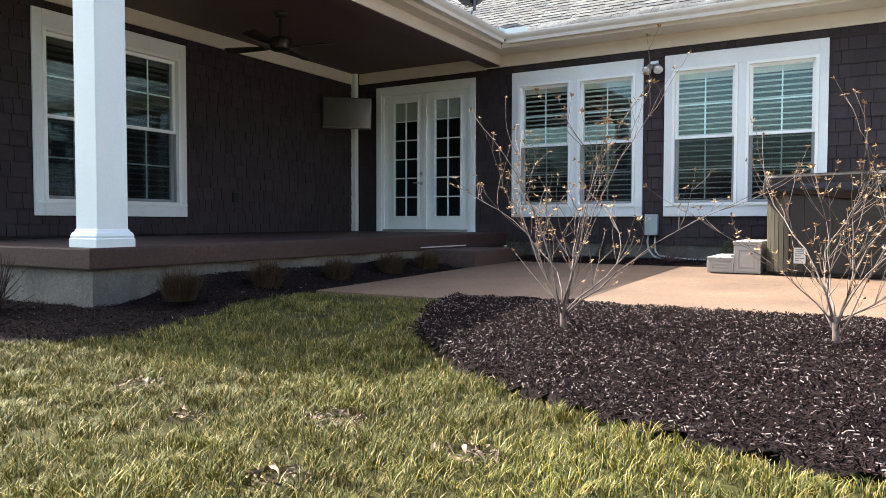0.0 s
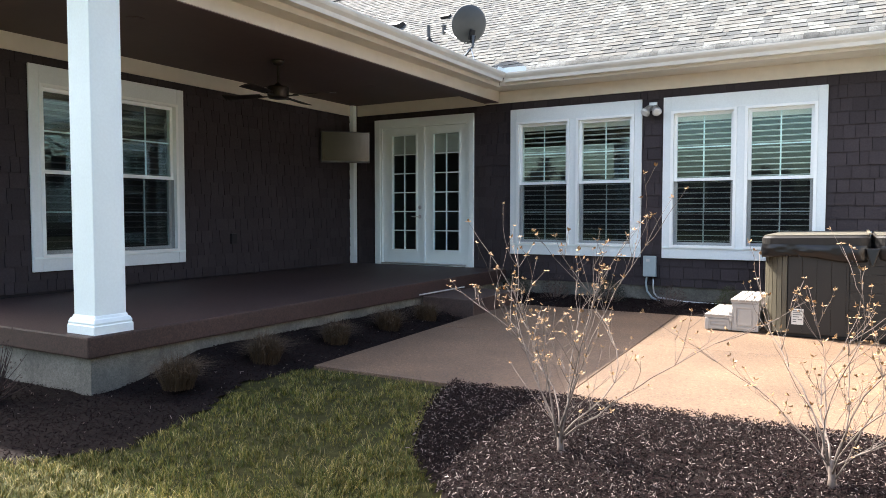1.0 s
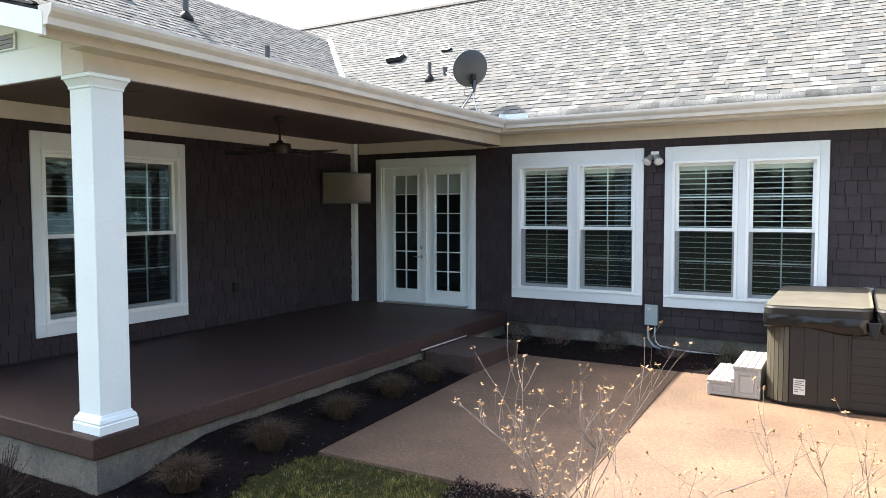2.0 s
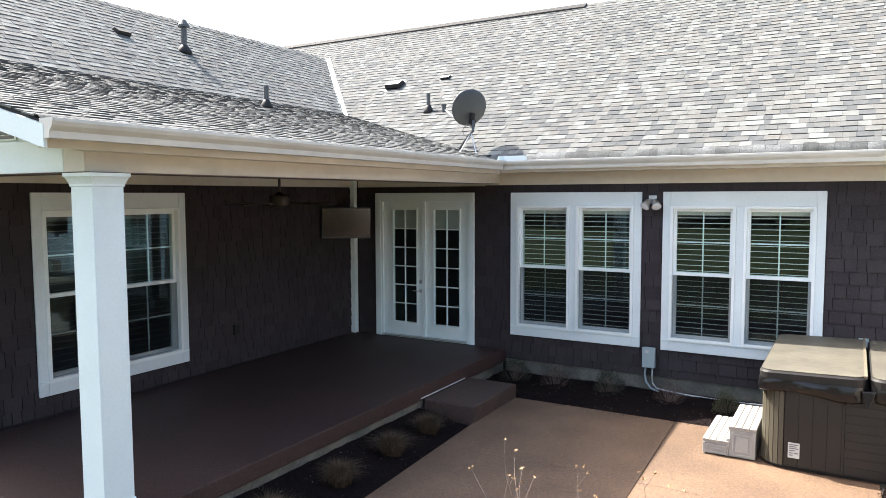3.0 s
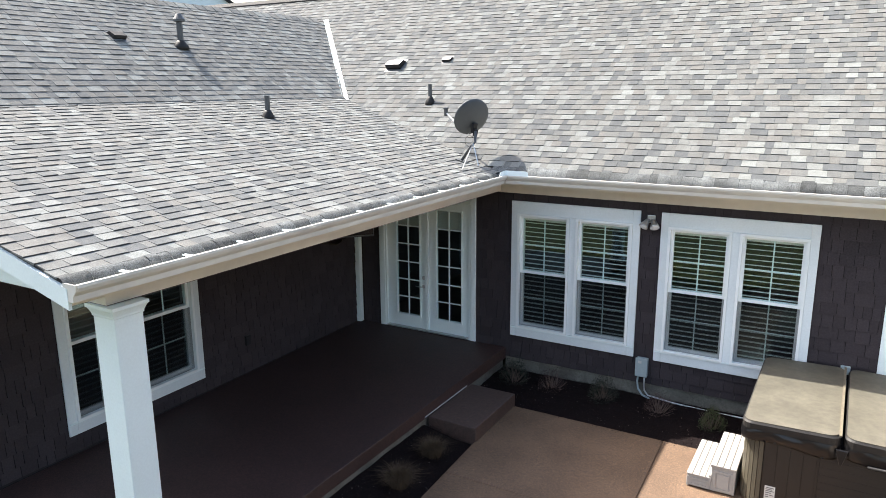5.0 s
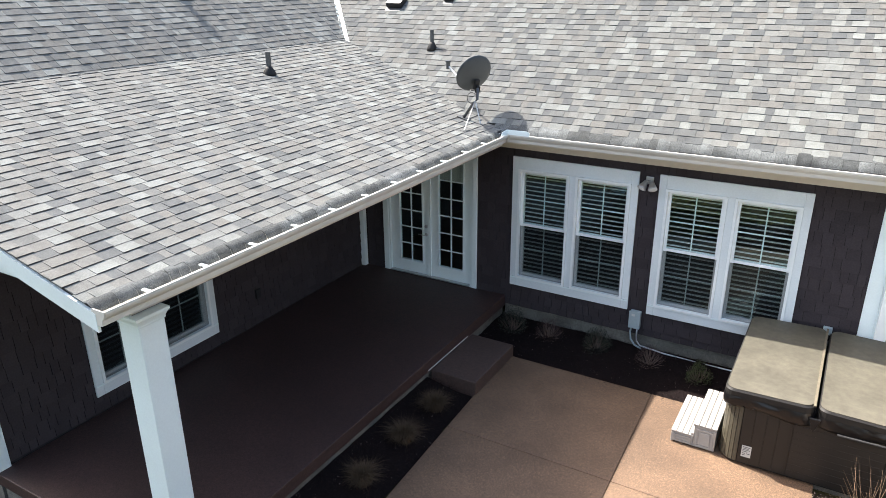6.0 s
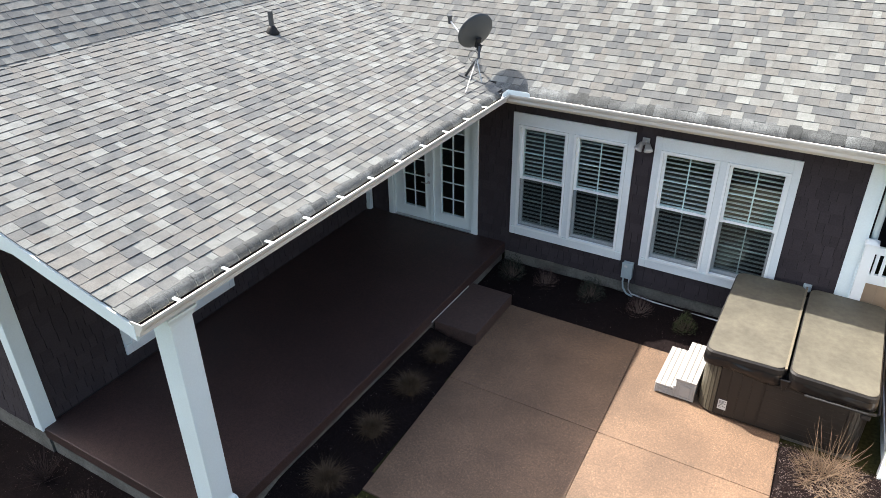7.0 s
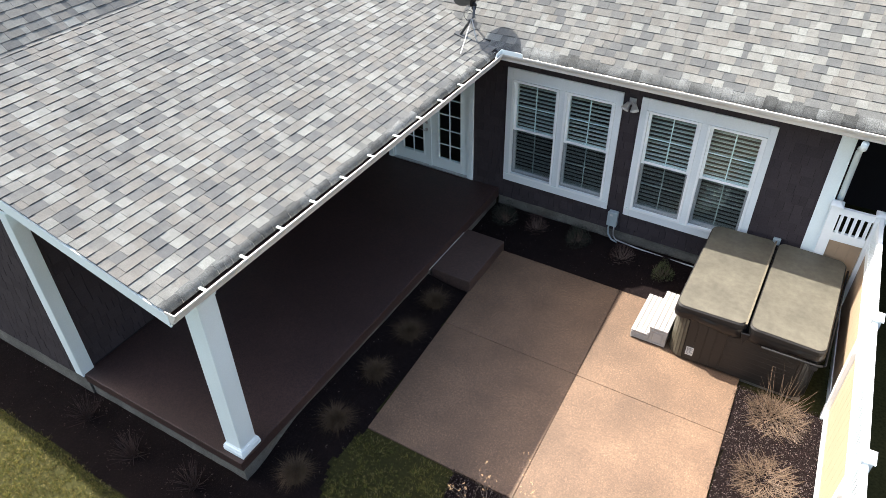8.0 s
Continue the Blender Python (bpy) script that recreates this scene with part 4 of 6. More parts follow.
def shingles(u0, u1, eave, up, nrm, along, slope_len, rr, keep, expo=0.1195):
    """Laminated shingle tabs, course by course up a slope. eave: point on the eave where along = 0."""
    pieces = []
    eave, up, nrm, along = Vector(eave), Vector(up).normalized(), Vector(nrm).normalized(), Vector(along).normalized()
    rows = int(slope_len / expo)
    for i in range(rows):
        s0 = i * expo
        u, raised = u0 - rr.uniform(0, 0.25), rr.random() < 0.5
        while u < u1:
            w = rr.choice((0.13, 0.16, 0.17, 0.19)) if raised else rr.choice((0.07, 0.10, 0.13, 0.16))
            a, b = max(u, u0), min(u + w - 0.0018, u1)
            u += w
            if b - a < 0.02:
                continue
            mid = eave + along * ((a + b) / 2) + up * (s0 + expo * 0.5)
            if not keep(mid):
                continue
            th = rr.uniform(0.0100, 0.0128) if raised else rr.uniform(0.0052, 0.0070)
            raised = not raised if rr.random() < 0.9 else raised
            lo, hi = s0 + rr.uniform(-0.002, 0.002) - 0.004 + 0.005 * noise.noise(Vector((a * 1.7, s0 * 3.0, 0.5))), s0 + expo + 0.012
            P = lambda q, s, h: eave + along * q + up * s + nrm * h
            v = [P(a, lo, -0.004), P(b, lo, -0.004), P(a, lo, th), P(b, lo, th), P(a, hi, 0.001), P(b, hi, 0.001), P(a, hi, -0.008), P(b, hi, -0.008)]
            pieces.append((v, [(2, 3, 5, 4), (0, 1, 3, 2), (0, 2, 4, 6), (1, 7, 5, 3)]))
    return pieces


far_z = lambda x: wing_z(RIDGE_X) - (RIDGE_X - x) * (wing_z(RIDGE_X) - 1.35) / (RIDGE_X + 9.2)
valley_y = lambda x: -0.5 + (porch_z(x) - 2.93) / MAIN_S
many("shingle", shingles(RAKE_Y - 0.02, 0.95, (2.7117, 0, porch_z(2.7117)), (-1, 0, PORCH_S), (PORCH_S, 0, 1), (0, 1, 0), 3.9, random.Random(21),
     lambda p: p.y < valley_y(p.x) + 0.10 and p.x > WING_X0 - 0.12), lambda c: c.y < -4.2 and c.x > 0.7, roof_porch, M_ROOF_O, M_ROOF_I, "courses of grey laminated shingles", butt=M_BUTT)
many("shingle", shingles(RAKE_Y - 0.02, 3.4, (WING_X0 + 0.07, 0, wing_z(WING_X0 + 0.07)), (-1, 0, WING_S), (WING_S, 0, 1), (0, 1, 0), 2.85, random.Random(22),
     lambda p: p.z > main_z(p.y) - 0.06 and p.x > RIDGE_X - 0.02), lambda c: c.y < 0.5 and c.x > -1.9 and c.y > -5.0, roof_wing, M_ROOF_O, M_ROOF_I, "courses of grey laminated shingles", butt=M_BUTT)
many("shingle", shingles(-9.2, 13.0, (0, -0.3556, main_z(-0.3556)), (0, 1, MAIN_S), (0, -MAIN_S, 1), (1, 0, 0), 5.6, random.Random(23),
     lambda p: (p.x > 2.85 or p.z > porch_z(p.x) - 0.03) and (p.x > WING_X0 or p.z > (wing_z(p.x) if p.x > RIDGE_X else far_z(p.x)) - 0.05) and p.y < RIDGE_Y), lambda c: 2.9 < c.x < 7.0 and c.y < 0.35, roof_main, M_ROOF_O, M_ROOF_I, "courses of grey laminated shingles", butt=M_BUTT)


def rolled_course(parent, u0, u1, put, back, seed):
    """The lowest tabs of a roof, softened by sun and rolled over the edge into the gutter. put(u, out, up): a point along the eave."""
    rr = random.Random(seed)
    mb, u = Mb(), u0
    while u < u1:
        w = rr.choice((0.09, 0.13, 0.15, 0.19))
        b, v, rise = min(u + w - 0.003, u1), [], rr.uniform(0.0, 0.006)
        for out, h in ((-back, 0.003), (-0.6 * back, 0.011), (-0.020, 0.008), (0.006, -0.012), (0.016, -0.045)):
            j = rr.uniform(-0.003, 0.003)
            v += [put(q, out + (j if h < 0.011 else 0), h + rise) for q in (u, b)]
        mb.add(v, [(2 * k, 2 * k + 2, 2 * k + 3, 2 * k + 1) for k in range(4)])
        u += w
    tagged(part("rolled_shingles", mb, M_ROOF_S, parent, "darker lowest shingles rolled into the gutter", smooth=True), kind="stuff")


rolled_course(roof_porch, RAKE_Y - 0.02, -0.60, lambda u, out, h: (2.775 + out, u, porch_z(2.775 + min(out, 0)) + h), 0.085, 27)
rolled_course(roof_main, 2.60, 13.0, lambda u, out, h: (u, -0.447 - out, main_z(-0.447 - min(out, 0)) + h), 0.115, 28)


def ridge_caps(name, a, b, slope_dirs, parent, step=0.2):
    a, b = Vector(a), Vector(b)
    n = int((b - a).length / step)
    d = (b - a).normalized()
    mb = Mb()
    for i in range(n):
        p0, p1 = a + d * (i * step), a + d * (i * step + step * 1.1)
        l, r = (Vector(q) * 0.13 for q in slope_dirs)
        up0, up1 = Vector((0, 0, 0.028)), Vector((0, 0, 0.018))
        mb.add([p0 + l + up0, p0 + up0, p0 + r + up0, p1 + l + up1, p1 + up1, p1 + r + up1, p0 + l, p0, p0 + r], [(0, 1, 4, 3), (1, 2, 5, 4), (6, 7, 1, 0), (7, 8, 2, 1)])
    tagged(part(name, mb, M_ROOF_I, parent, "row of ridge cap shingles"), kind="stuff")


ridge_caps("ridge_caps", (RIDGE_X, RAKE_Y, wing_z(RIDGE_X) - 0.01), (RIDGE_X, 3.2, wing_z(RIDGE_X) - 0.01), ((1, 0, -WING_S), (-1, 0, -WING_S)), roof_wing)
for va0, va1 in ((-9.2, 2.35), (4.22, 13.0)):
    part("ridge_vent", Mb().add([(x, RIDGE_Y + dy, main_z(RIDGE_Y) + dz) for x in (va0, va1) for dy, dz in ((-0.13, -0.075), (-0.13, -0.045), (0, 0.045), (0.13, -0.045), (0.13, -0.075))],
         [(0, 1, 6, 5), (1, 2, 7, 6), (2, 3, 8, 7), (3, 4, 9, 8), (4, 3, 2, 1, 0), (5, 6, 7, 8, 9)]), M_ROOF_B, roof_main, "dark ridge vent strip")
ridge_caps("ridge_caps", (2.4, RIDGE_Y, main_z(RIDGE_Y) - 0.02), (4.2, RIDGE_Y, main_z(RIDGE_Y) - 0.02), ((0, -1, -MAIN_S), (0, 1, -MAIN_S)), roof_main)

# open metal valley between the wing and the main roof
va, vb_ = Vector((-0.86, 0.88, 3.85)), Vector((-3.16, 3.27, 5.43))
va.z, vb_.z = main_z(va.y), main_z(vb_.y)
lift = Vector((0, 0, 0.022))
sd, sw = Vector((0.085, 0, 0)), Vector((0, -0.04, 0))
structure("trim_valley", Mb().add([va + lift * 0.6, va + sd + lift, vb_ + sd + lift, vb_ + lift * 0.6, va + sw + lift, vb_ + sw + lift,
          va + lift * 0.3, va + sd + lift * 0.7, vb_ + sd + lift * 0.7, vb_ + lift * 0.3, va + sw + lift * 0.7, vb_ + sw + lift * 0.7],
         [(0, 1, 2, 3), (4, 0, 3, 5), (6, 9, 8, 7), (10, 11, 9, 6), (1, 7, 8, 2), (4, 5, 11, 10), (0, 4, 10, 6), (0, 6, 7, 1), (3, 2, 8, 9), (3, 9, 11, 5)]), M_TRIM, "white metal valley flashing between the roofs", "trim")


# ---------------------------------------------------------------- things on the roofs
def vent_pipe(x, y, z, h, r, label, cap=False):
    t = thing("vent_pipe", (x, y, z), label, "vent pipe", "roof vents")
    part("flashing", Mb().lathe([(r * 2.6, -0.03), (r * 2.5, 0.015), (r * 1.6, 0.07), (r * 1.15, 0.10)], (0, 0, 0), 16), M_BLACK, t, smooth=True)
    part("pipe", Mb().tube([(0, 0, -0.02), (0, 0, h)], r, 14), M_DARKMETAL, t, smooth=False)
    if cap:
        part("cap", Mb().lathe([(r * 1.1, h - 0.06), (r * 1.9, h - 0.05), (r * 1.9, h - 0.02), (r * 0.8, h + 0.06), (r * 0.2, h + 0.065)], (0, 0, 0), 16), M_DARKMETAL, t, "flared metal rain cap")


def hood_vent(x, y, z, w, turn, slope, label, mat=M_HOOD):
    """A low sheet-metal roof hood with its mouth down the slope."""
    t = thing("hood_vent", (x, y, z), label, "roof vent", "roof vents")
    t.rotation_euler = (0, 0, turn)
    h, d = w * 0.42, w * 0.9
    s = slope
    hood = Mb().add([(-w / 2, 0, h), (w / 2, 0, h), (w / 2, d * 0.55, h + s * d * 0.45), (-w / 2, d * 0.55, h + s * d * 0.45), (-w / 2, d, s * d), (w / 2, d, s * d),
                     (-w / 2, 0.02, h * 0.55), (w / 2, 0.02, h * 0.55), (-w / 2, d * 0.25, s * d * 0.25 - 0.01), (w / 2, d * 0.25, s * d * 0.25 - 0.01)],
                    [(0, 1, 2, 3), (3, 2, 5, 4), (0, 3, 4, 8, 6)])
    part("hood", hood, mat, t)
    # The mouth is dark; the right cheek is black to carry its shade.
    part("front", Mb().add(hood.v[:10], [(0, 6, 7, 1), (6, 8, 9, 7), (1, 7, 9, 5, 2)]), M_BLACK, t, "dark mouth and right cheek, the cheek's shade put into its black")
    part("base_plate", Mb().add([(-w * 0.54, -0.02, -s * 0.02 + 0.012), (w * 0.54, -0.02, -s * 0.02 + 0.012), (w * 0.54, d * 1.15, s * d * 1.15 + 0.012), (-w * 0.54, d * 1.15, s * d * 1.15 + 0.012),
         (-w * 0.54, -0.02, -s * 0.02), (w * 0.54, -0.02, -s * 0.02), (w * 0.54, d * 1.15, s * d * 1.15), (-w * 0.54, d * 1.15, s * d * 1.15)],
        [(0, 1, 2, 3), (7, 6, 5, 4), (0, 4, 5, 1), (1, 5, 6, 2), (2, 6, 7, 3), (3, 7, 4, 0)]), M_DARKMETAL, t)


vent_pipe(-0.10, -1.78, porch_z(-0.10), 0.29, 0.035, "short dark plumbing vent on the porch roof")
vent_pipe(-2.043, -1.478, wing_z(-2.043), 0.42, 0.045, "tall dark flue with a flared cap", cap=True)
vent_pipe(0.87, 0.851, main_z(0.851), 0.29, 0.032, "short dark plumbing vent on the main roof")
hood_vent(-0.37, 1.62, main_z(1.62), 0.29, 0.0, MAIN_S, "dark sheet-metal exhaust hood on the main roof")
hood_vent(0.61, 1.80, main_z(1.80), 0.16, 0.0, MAIN_S, "small dark exhaust hood on the main roof")
hood_vent(-2.10, -2.44, wing_z(-2.10), 0.2, math.pi / 2, WING_S, "dark sheet-metal exhaust hood on the wing roof", M_BLACK)


def satellite_dish():
    base = Vector((2.21, -0.56, porch_z(2.21)))
    t = thing("satellite_dish", base, "grey satellite dish on a braced roof mast", "satellite dish")
    nrm = Vector((PORCH_S, 0, 1)).normalized()
    foot = Mb().box(-0.09, 0.09, -0.05, 0.05, 0.012, 0.02)
    f = part("foot_plate", foot, M_DARKMETAL, t)
    f.rotation_euler = (0, math.atan(PORCH_S), 0)
    joint = Vector((0.145, 0.11, 0.29))
    part("mast", Mb().tube([(0, 0, 0.02), joint * 0.72, joint + Vector((0, 0, -0.03)), joint + Vector((0.005, 0.0, 0.12))], 0.019, 10), M_DARKMETAL, t, smooth=True)
    for ex, ey in ((0.25, -0.45), (0.24, 0.03)):
        z = porch_z(base.x + ex) - base.z + 0.015
        part("brace", Mb().tube([(ex, ey, z), joint * 0.85], 0.008, 6), M_STEEL, t)
    c = joint + Vector((-0.055, 0.065, 0.285))
    face = Vector((-0.88, 0.40, 0.33)).normalized()
    q = face.to_track_quat("Z", "Y").to_matrix().to_4x4()
    rings = 7
    verts, faces = [(0, 0, 0), (0, 0, -0.008)], []
    seg = 36
    for i in range(1, rings + 1):
        r = i / rings
        for side in (0, -0.008):
            for k in range(seg):
                a = 2 * math.pi * k / seg
                verts.append((0.285 * r * math.cos(a), 0.25 * r * math.sin(a), 0.06 * r * r + side))
    ring = lambda i, side: 2 + (i - 1) * 2 * seg + side * seg
    for k in range(seg):
        k2 = (k + 1) % seg
        faces += [(0, ring(1, 0) + k, ring(1, 0) + k2), (1, ring(1, 1) + k2, ring(1, 1) + k)]
        for i in range(1, rings):
            faces += [(ring(i, 0) + k, ring(i + 1, 0) + k, ring(i + 1, 0) + k2, ring(i, 0) + k2), (ring(i, 1) + k2, ring(i + 1, 1) + k2, ring(i + 1, 1) + k, ring(i, 1) + k)]
        faces.append((ring(rings, 0) + k, ring(rings, 1) + k, ring(rings, 1) + k2, ring(rings, 0) + k2))
    reflector = part("reflector", Mb().add(verts, faces), M_DISH, t, "shallow grey oval reflector", smooth=True)
    reflector.matrix_basis = Matrix.Translation(c) @ q
    br = part("bracket", Mb().box(-0.055, 0.02, -0.07, 0.07, -0.05, -0.012).box(-0.035, 0.005, -0.10, 0.0, -0.11, -0.0505), M_BLACK, t, bevel=0.01)
    upw = (Vector((0, 0, 1)) - face * face.z).normalized()
    br.matrix_basis = Matrix.Translation(c - upw * 0.13) @ q
    low = c - upw * 0.245 + face * 0.04
    tip = c + face * 0.68 + Vector((0, 0, -0.16))
    part("feed_arm", Mb().tube([low, low.lerp(tip, 0.5) + Vector((0, 0, -0.01)), tip], 0.012, 8), M_STEEL, t)
    part("receiver", Mb().lathe([(0.02, -0.05), (0.03, -0.04), (0.03, 0.04), (0.04, 0.05), (0.04, 0.07)], tip, 12), M_DARKMETAL, t)
    cable = [joint + Vector((-0.02 + 0.075 * math.sin(a) - 0.06, 0.0, 0.0 + 0.075 * math.cos(a) - 0.02)) for a in [i * 0.5 for i in range(14)]]
    part("cable_loop", Mb().tube(cable, 0.004, 5), M_BLACK, t, smooth=True)


satellite_dish()

# ---------------------------------------------------------------- porch fittings
def ceiling_fan():
    t = thing("ceiling_fan", (1.324, -3.094, 2.785), "dark bronze four-blade ceiling fan at rest", "ceiling fan")
    part("canopy", Mb().lathe([(0.03, -0.06), (0.05, -0.05), (0.07, -0.02), (0.072, 0.0)], (0, 0, 0), 18), M_BRONZE, t, smooth=True)
    part("downrod", Mb().tube([(0, 0, -0.05), (0, 0, -0.27)], 0.014, 10), M_BRONZE, t)
    part("motor", Mb().lathe([(0.05, -0.42), (0.105, -0.415), (0.118, -0.40), (0.120, -0.30), (0.115, -0.29), (0.045, -0.285), (0.035, -0.26), (0.02, -0.25)], (0, 0, 0), 22), M_BRONZE, t, smooth=True)
    blade = Mb().add([(0.20, -0.05, -0.008), (0.66, -0.075, -0.014), (0.68, 0.0, 0), (0.66, 0.075, 0.014), (0.20, 0.05, 0.008), (0.20, -0.05, 0.0), (0.66, -0.075, -0.006), (0.68, 0, 0.008), (0.66, 0.075, 0.022), (0.20, 0.05, 0.016)],
                     [(4, 3, 2, 1, 0), (5, 6, 7, 8, 9), (0, 1, 6, 5), (1, 2, 7, 6), (2, 3, 8, 7), (3, 4, 9, 8), (4, 0, 5, 9)]).mesh("blade", M_BRONZE)
    iron = Mb().box(0.10, 0.24, -0.015, 0.015, -0.012, -0.002).mesh("blade_iron", M_BRONZE)
    for i in range(4):
        b = new("blade", blade)
        b.parent = t
        b.matrix_basis = pose(0, 0, -0.385, 0, 0, 90 * i + 14)
        r = new("blade_iron", iron)
        r.parent = b


ceiling_fan()
for x, y in ((1.42, -4.96), (1.26, -1.29)):
    dl = thing("downlight", (x, y, 2.785), "small taupe recessed ceiling light, unlit", "ceiling light", "porch ceiling lights")
    part("ring", Mb().lathe([(0.075, -0.006), (0.085, -0.004), (0.085, 0.0)], (0, 0, 0), 24), M_CEIL, dl)
    part("lens", Mb().lathe([(0.060, -0.008), (0.062, -0.0065)], (0, 0, 0), 20), M_CEIL, dl)

tv = thing("television", (0.33, -0.62, 2.09), "wall-mounted outdoor television with a dark glossy screen", "television")
tv.rotation_euler = (radians(6), 0, radians(45))
part("housing", B(-0.36, 0.36, 0.0, 0.055, -0.235, 0.225), M_DARKMETAL, tv, bevel=0.008)
part("screen", B(-0.345, 0.345, -0.006, -0.001, -0.205, 0.21), M_SCREEN_TV, tv, "dark glossy screen")
part("mount_arm", Mb().tube([(0, 0.05, 0), (0.0, 0.25, 0), (0.0, 0.60, 0)], 0.022, 8), M_BLACK, tv)
part("mount_plate", B(-0.09, 0.09, 0.055, 0.07, -0.1, 0.1), M_BLACK, tv)

outlet = thing("outlet_box", (0.017, -2.55, 0.72), "small dark weatherproof outlet cover on the porch wall", "outlet")
part("cover", B(0, 0.035, -0.045, 0.045, 0, 0.13), M_BLACK, outlet, bevel=0.006)

# ---------------------------------------------------------------- on the house wall
flood = thing("flood_light", (4.665, -0.022, 2.43), "twin-headed silver security flood light", "flood light")
part("wall_plate", B(-0.05, 0.05, -0.025, 0.0, -0.05, 0.05), M_STEEL, flood, bevel=0.008)
for s in (-1, 1):
    part("arm", Mb().tube([(0, -0.02, 0), (0.02 * s, -0.06, -0.005), (0.05 * s, -0.08, -0.03)], 0.012, 8), M_STEEL, flood, smooth=True)
    hd = part("lamp_head", Mb().lathe([(0.02, 0.06), (0.03, 0.05), (0.036, 0.02), (0.058, -0.045), (0.060, -0.055)], (0, 0, 0), 18), M_STEEL, flood, smooth=True)
    hd.matrix_basis = pose(0.055 * s, -0.09, -0.05, -38, 24 * -s, 0)
    part("lamp_face", Mb().lathe([(0.052, -0.0575), (0.04, -0.064), (0.01, -0.068)], (0, 0, 0), 18), M_LAMP, hd)

elec = thing("disconnect_box", (4.59, -0.02, 0.315), "grey-blue electrical disconnect box with conduit", "electrical box")
part("body", B(0.0, 0.145, -0.085, 0.0, 0.0, 0.25), M_ELEC, elec, bevel=0.005)
part("cover", B(-0.006, 0.151, -0.094, -0.0855, 0.006, 0.262), M_ELEC, elec, bevel=0.004)
part("label", B(0.03, 0.075, -0.0955, -0.0945, 0.19, 0.225), M_LABEL, elec, "small white label")
part("conduit", Mb().tube([(0.11, -0.04, 0.0), (0.11, -0.04, -0.12), (0.12, -0.04, -0.2), (0.17, -0.05, -0.255), (0.5, -0.05, -0.29), (1.0, -0.06, -0.30), (1.45, -0.08, -0.285), (1.60, -0.10, -0.25)], 0.011, 8), M_STEEL, elec, "grey conduit running to the hot tub", smooth=True)
part("flex_conduit", Mb().tube([(0.03, -0.04, 0.0), (0.02, -0.045, -0.08), (0.04, -0.06, -0.18), (0.10, -0.06, -0.26), (0.2, -0.06, -0.295)], 0.013, 8), M_ELEC, elec, smooth=True)

# ---------------------------------------------------------------- hot tub
def rounded_rect(x0, x1, y0, y1, r, seg=6):
    pts = []
    for cx, cy, a0 in ((x1 - r, y0 + r, -90), (x1 - r, y1 - r, 0), (x0 + r, y1 - r, 90), (x0 + r, y0 + r, 180)):
        pts += [(cx + r * math.cos(radians(a0 + 90 * k / seg)), cy + r * math.sin(radians(a0 + 90 * k / seg))) for k in range(seg + 1)]
    return pts


def loft(rings):
    """Stack of (outline, z) with the same point counts, closed below and above."""
    mb, n = Mb(), len(rings[0][0])
    verts = [(x, y, z) for o, z in rings for x, y in o]
    faces = [(i * n + k, i * n + (k + 1) % n, (i + 1) * n + (k + 1) % n, (i + 1) * n + k) for i in range(len(rings) - 1) for k in range(n)]
    return mb.add(verts, faces + [tuple(range(n - 1, -1, -1)), tuple(range(len(verts) - n, len(verts)))])


def top_panel(outline, grade, z):
    n = len(outline)
    return Mb().add([(x, y, z + grade(x) - 0.004) for x, y in outline] + [(x, y, z + grade(x) + 0.002) for x, y in outline],
                    [tuple(range(n - 1, -1, -1)), tuple(range(n, 2 * n))] + [(i, (i + 1) % n, (i + 1) % n + n, i + n) for i in range(n)])


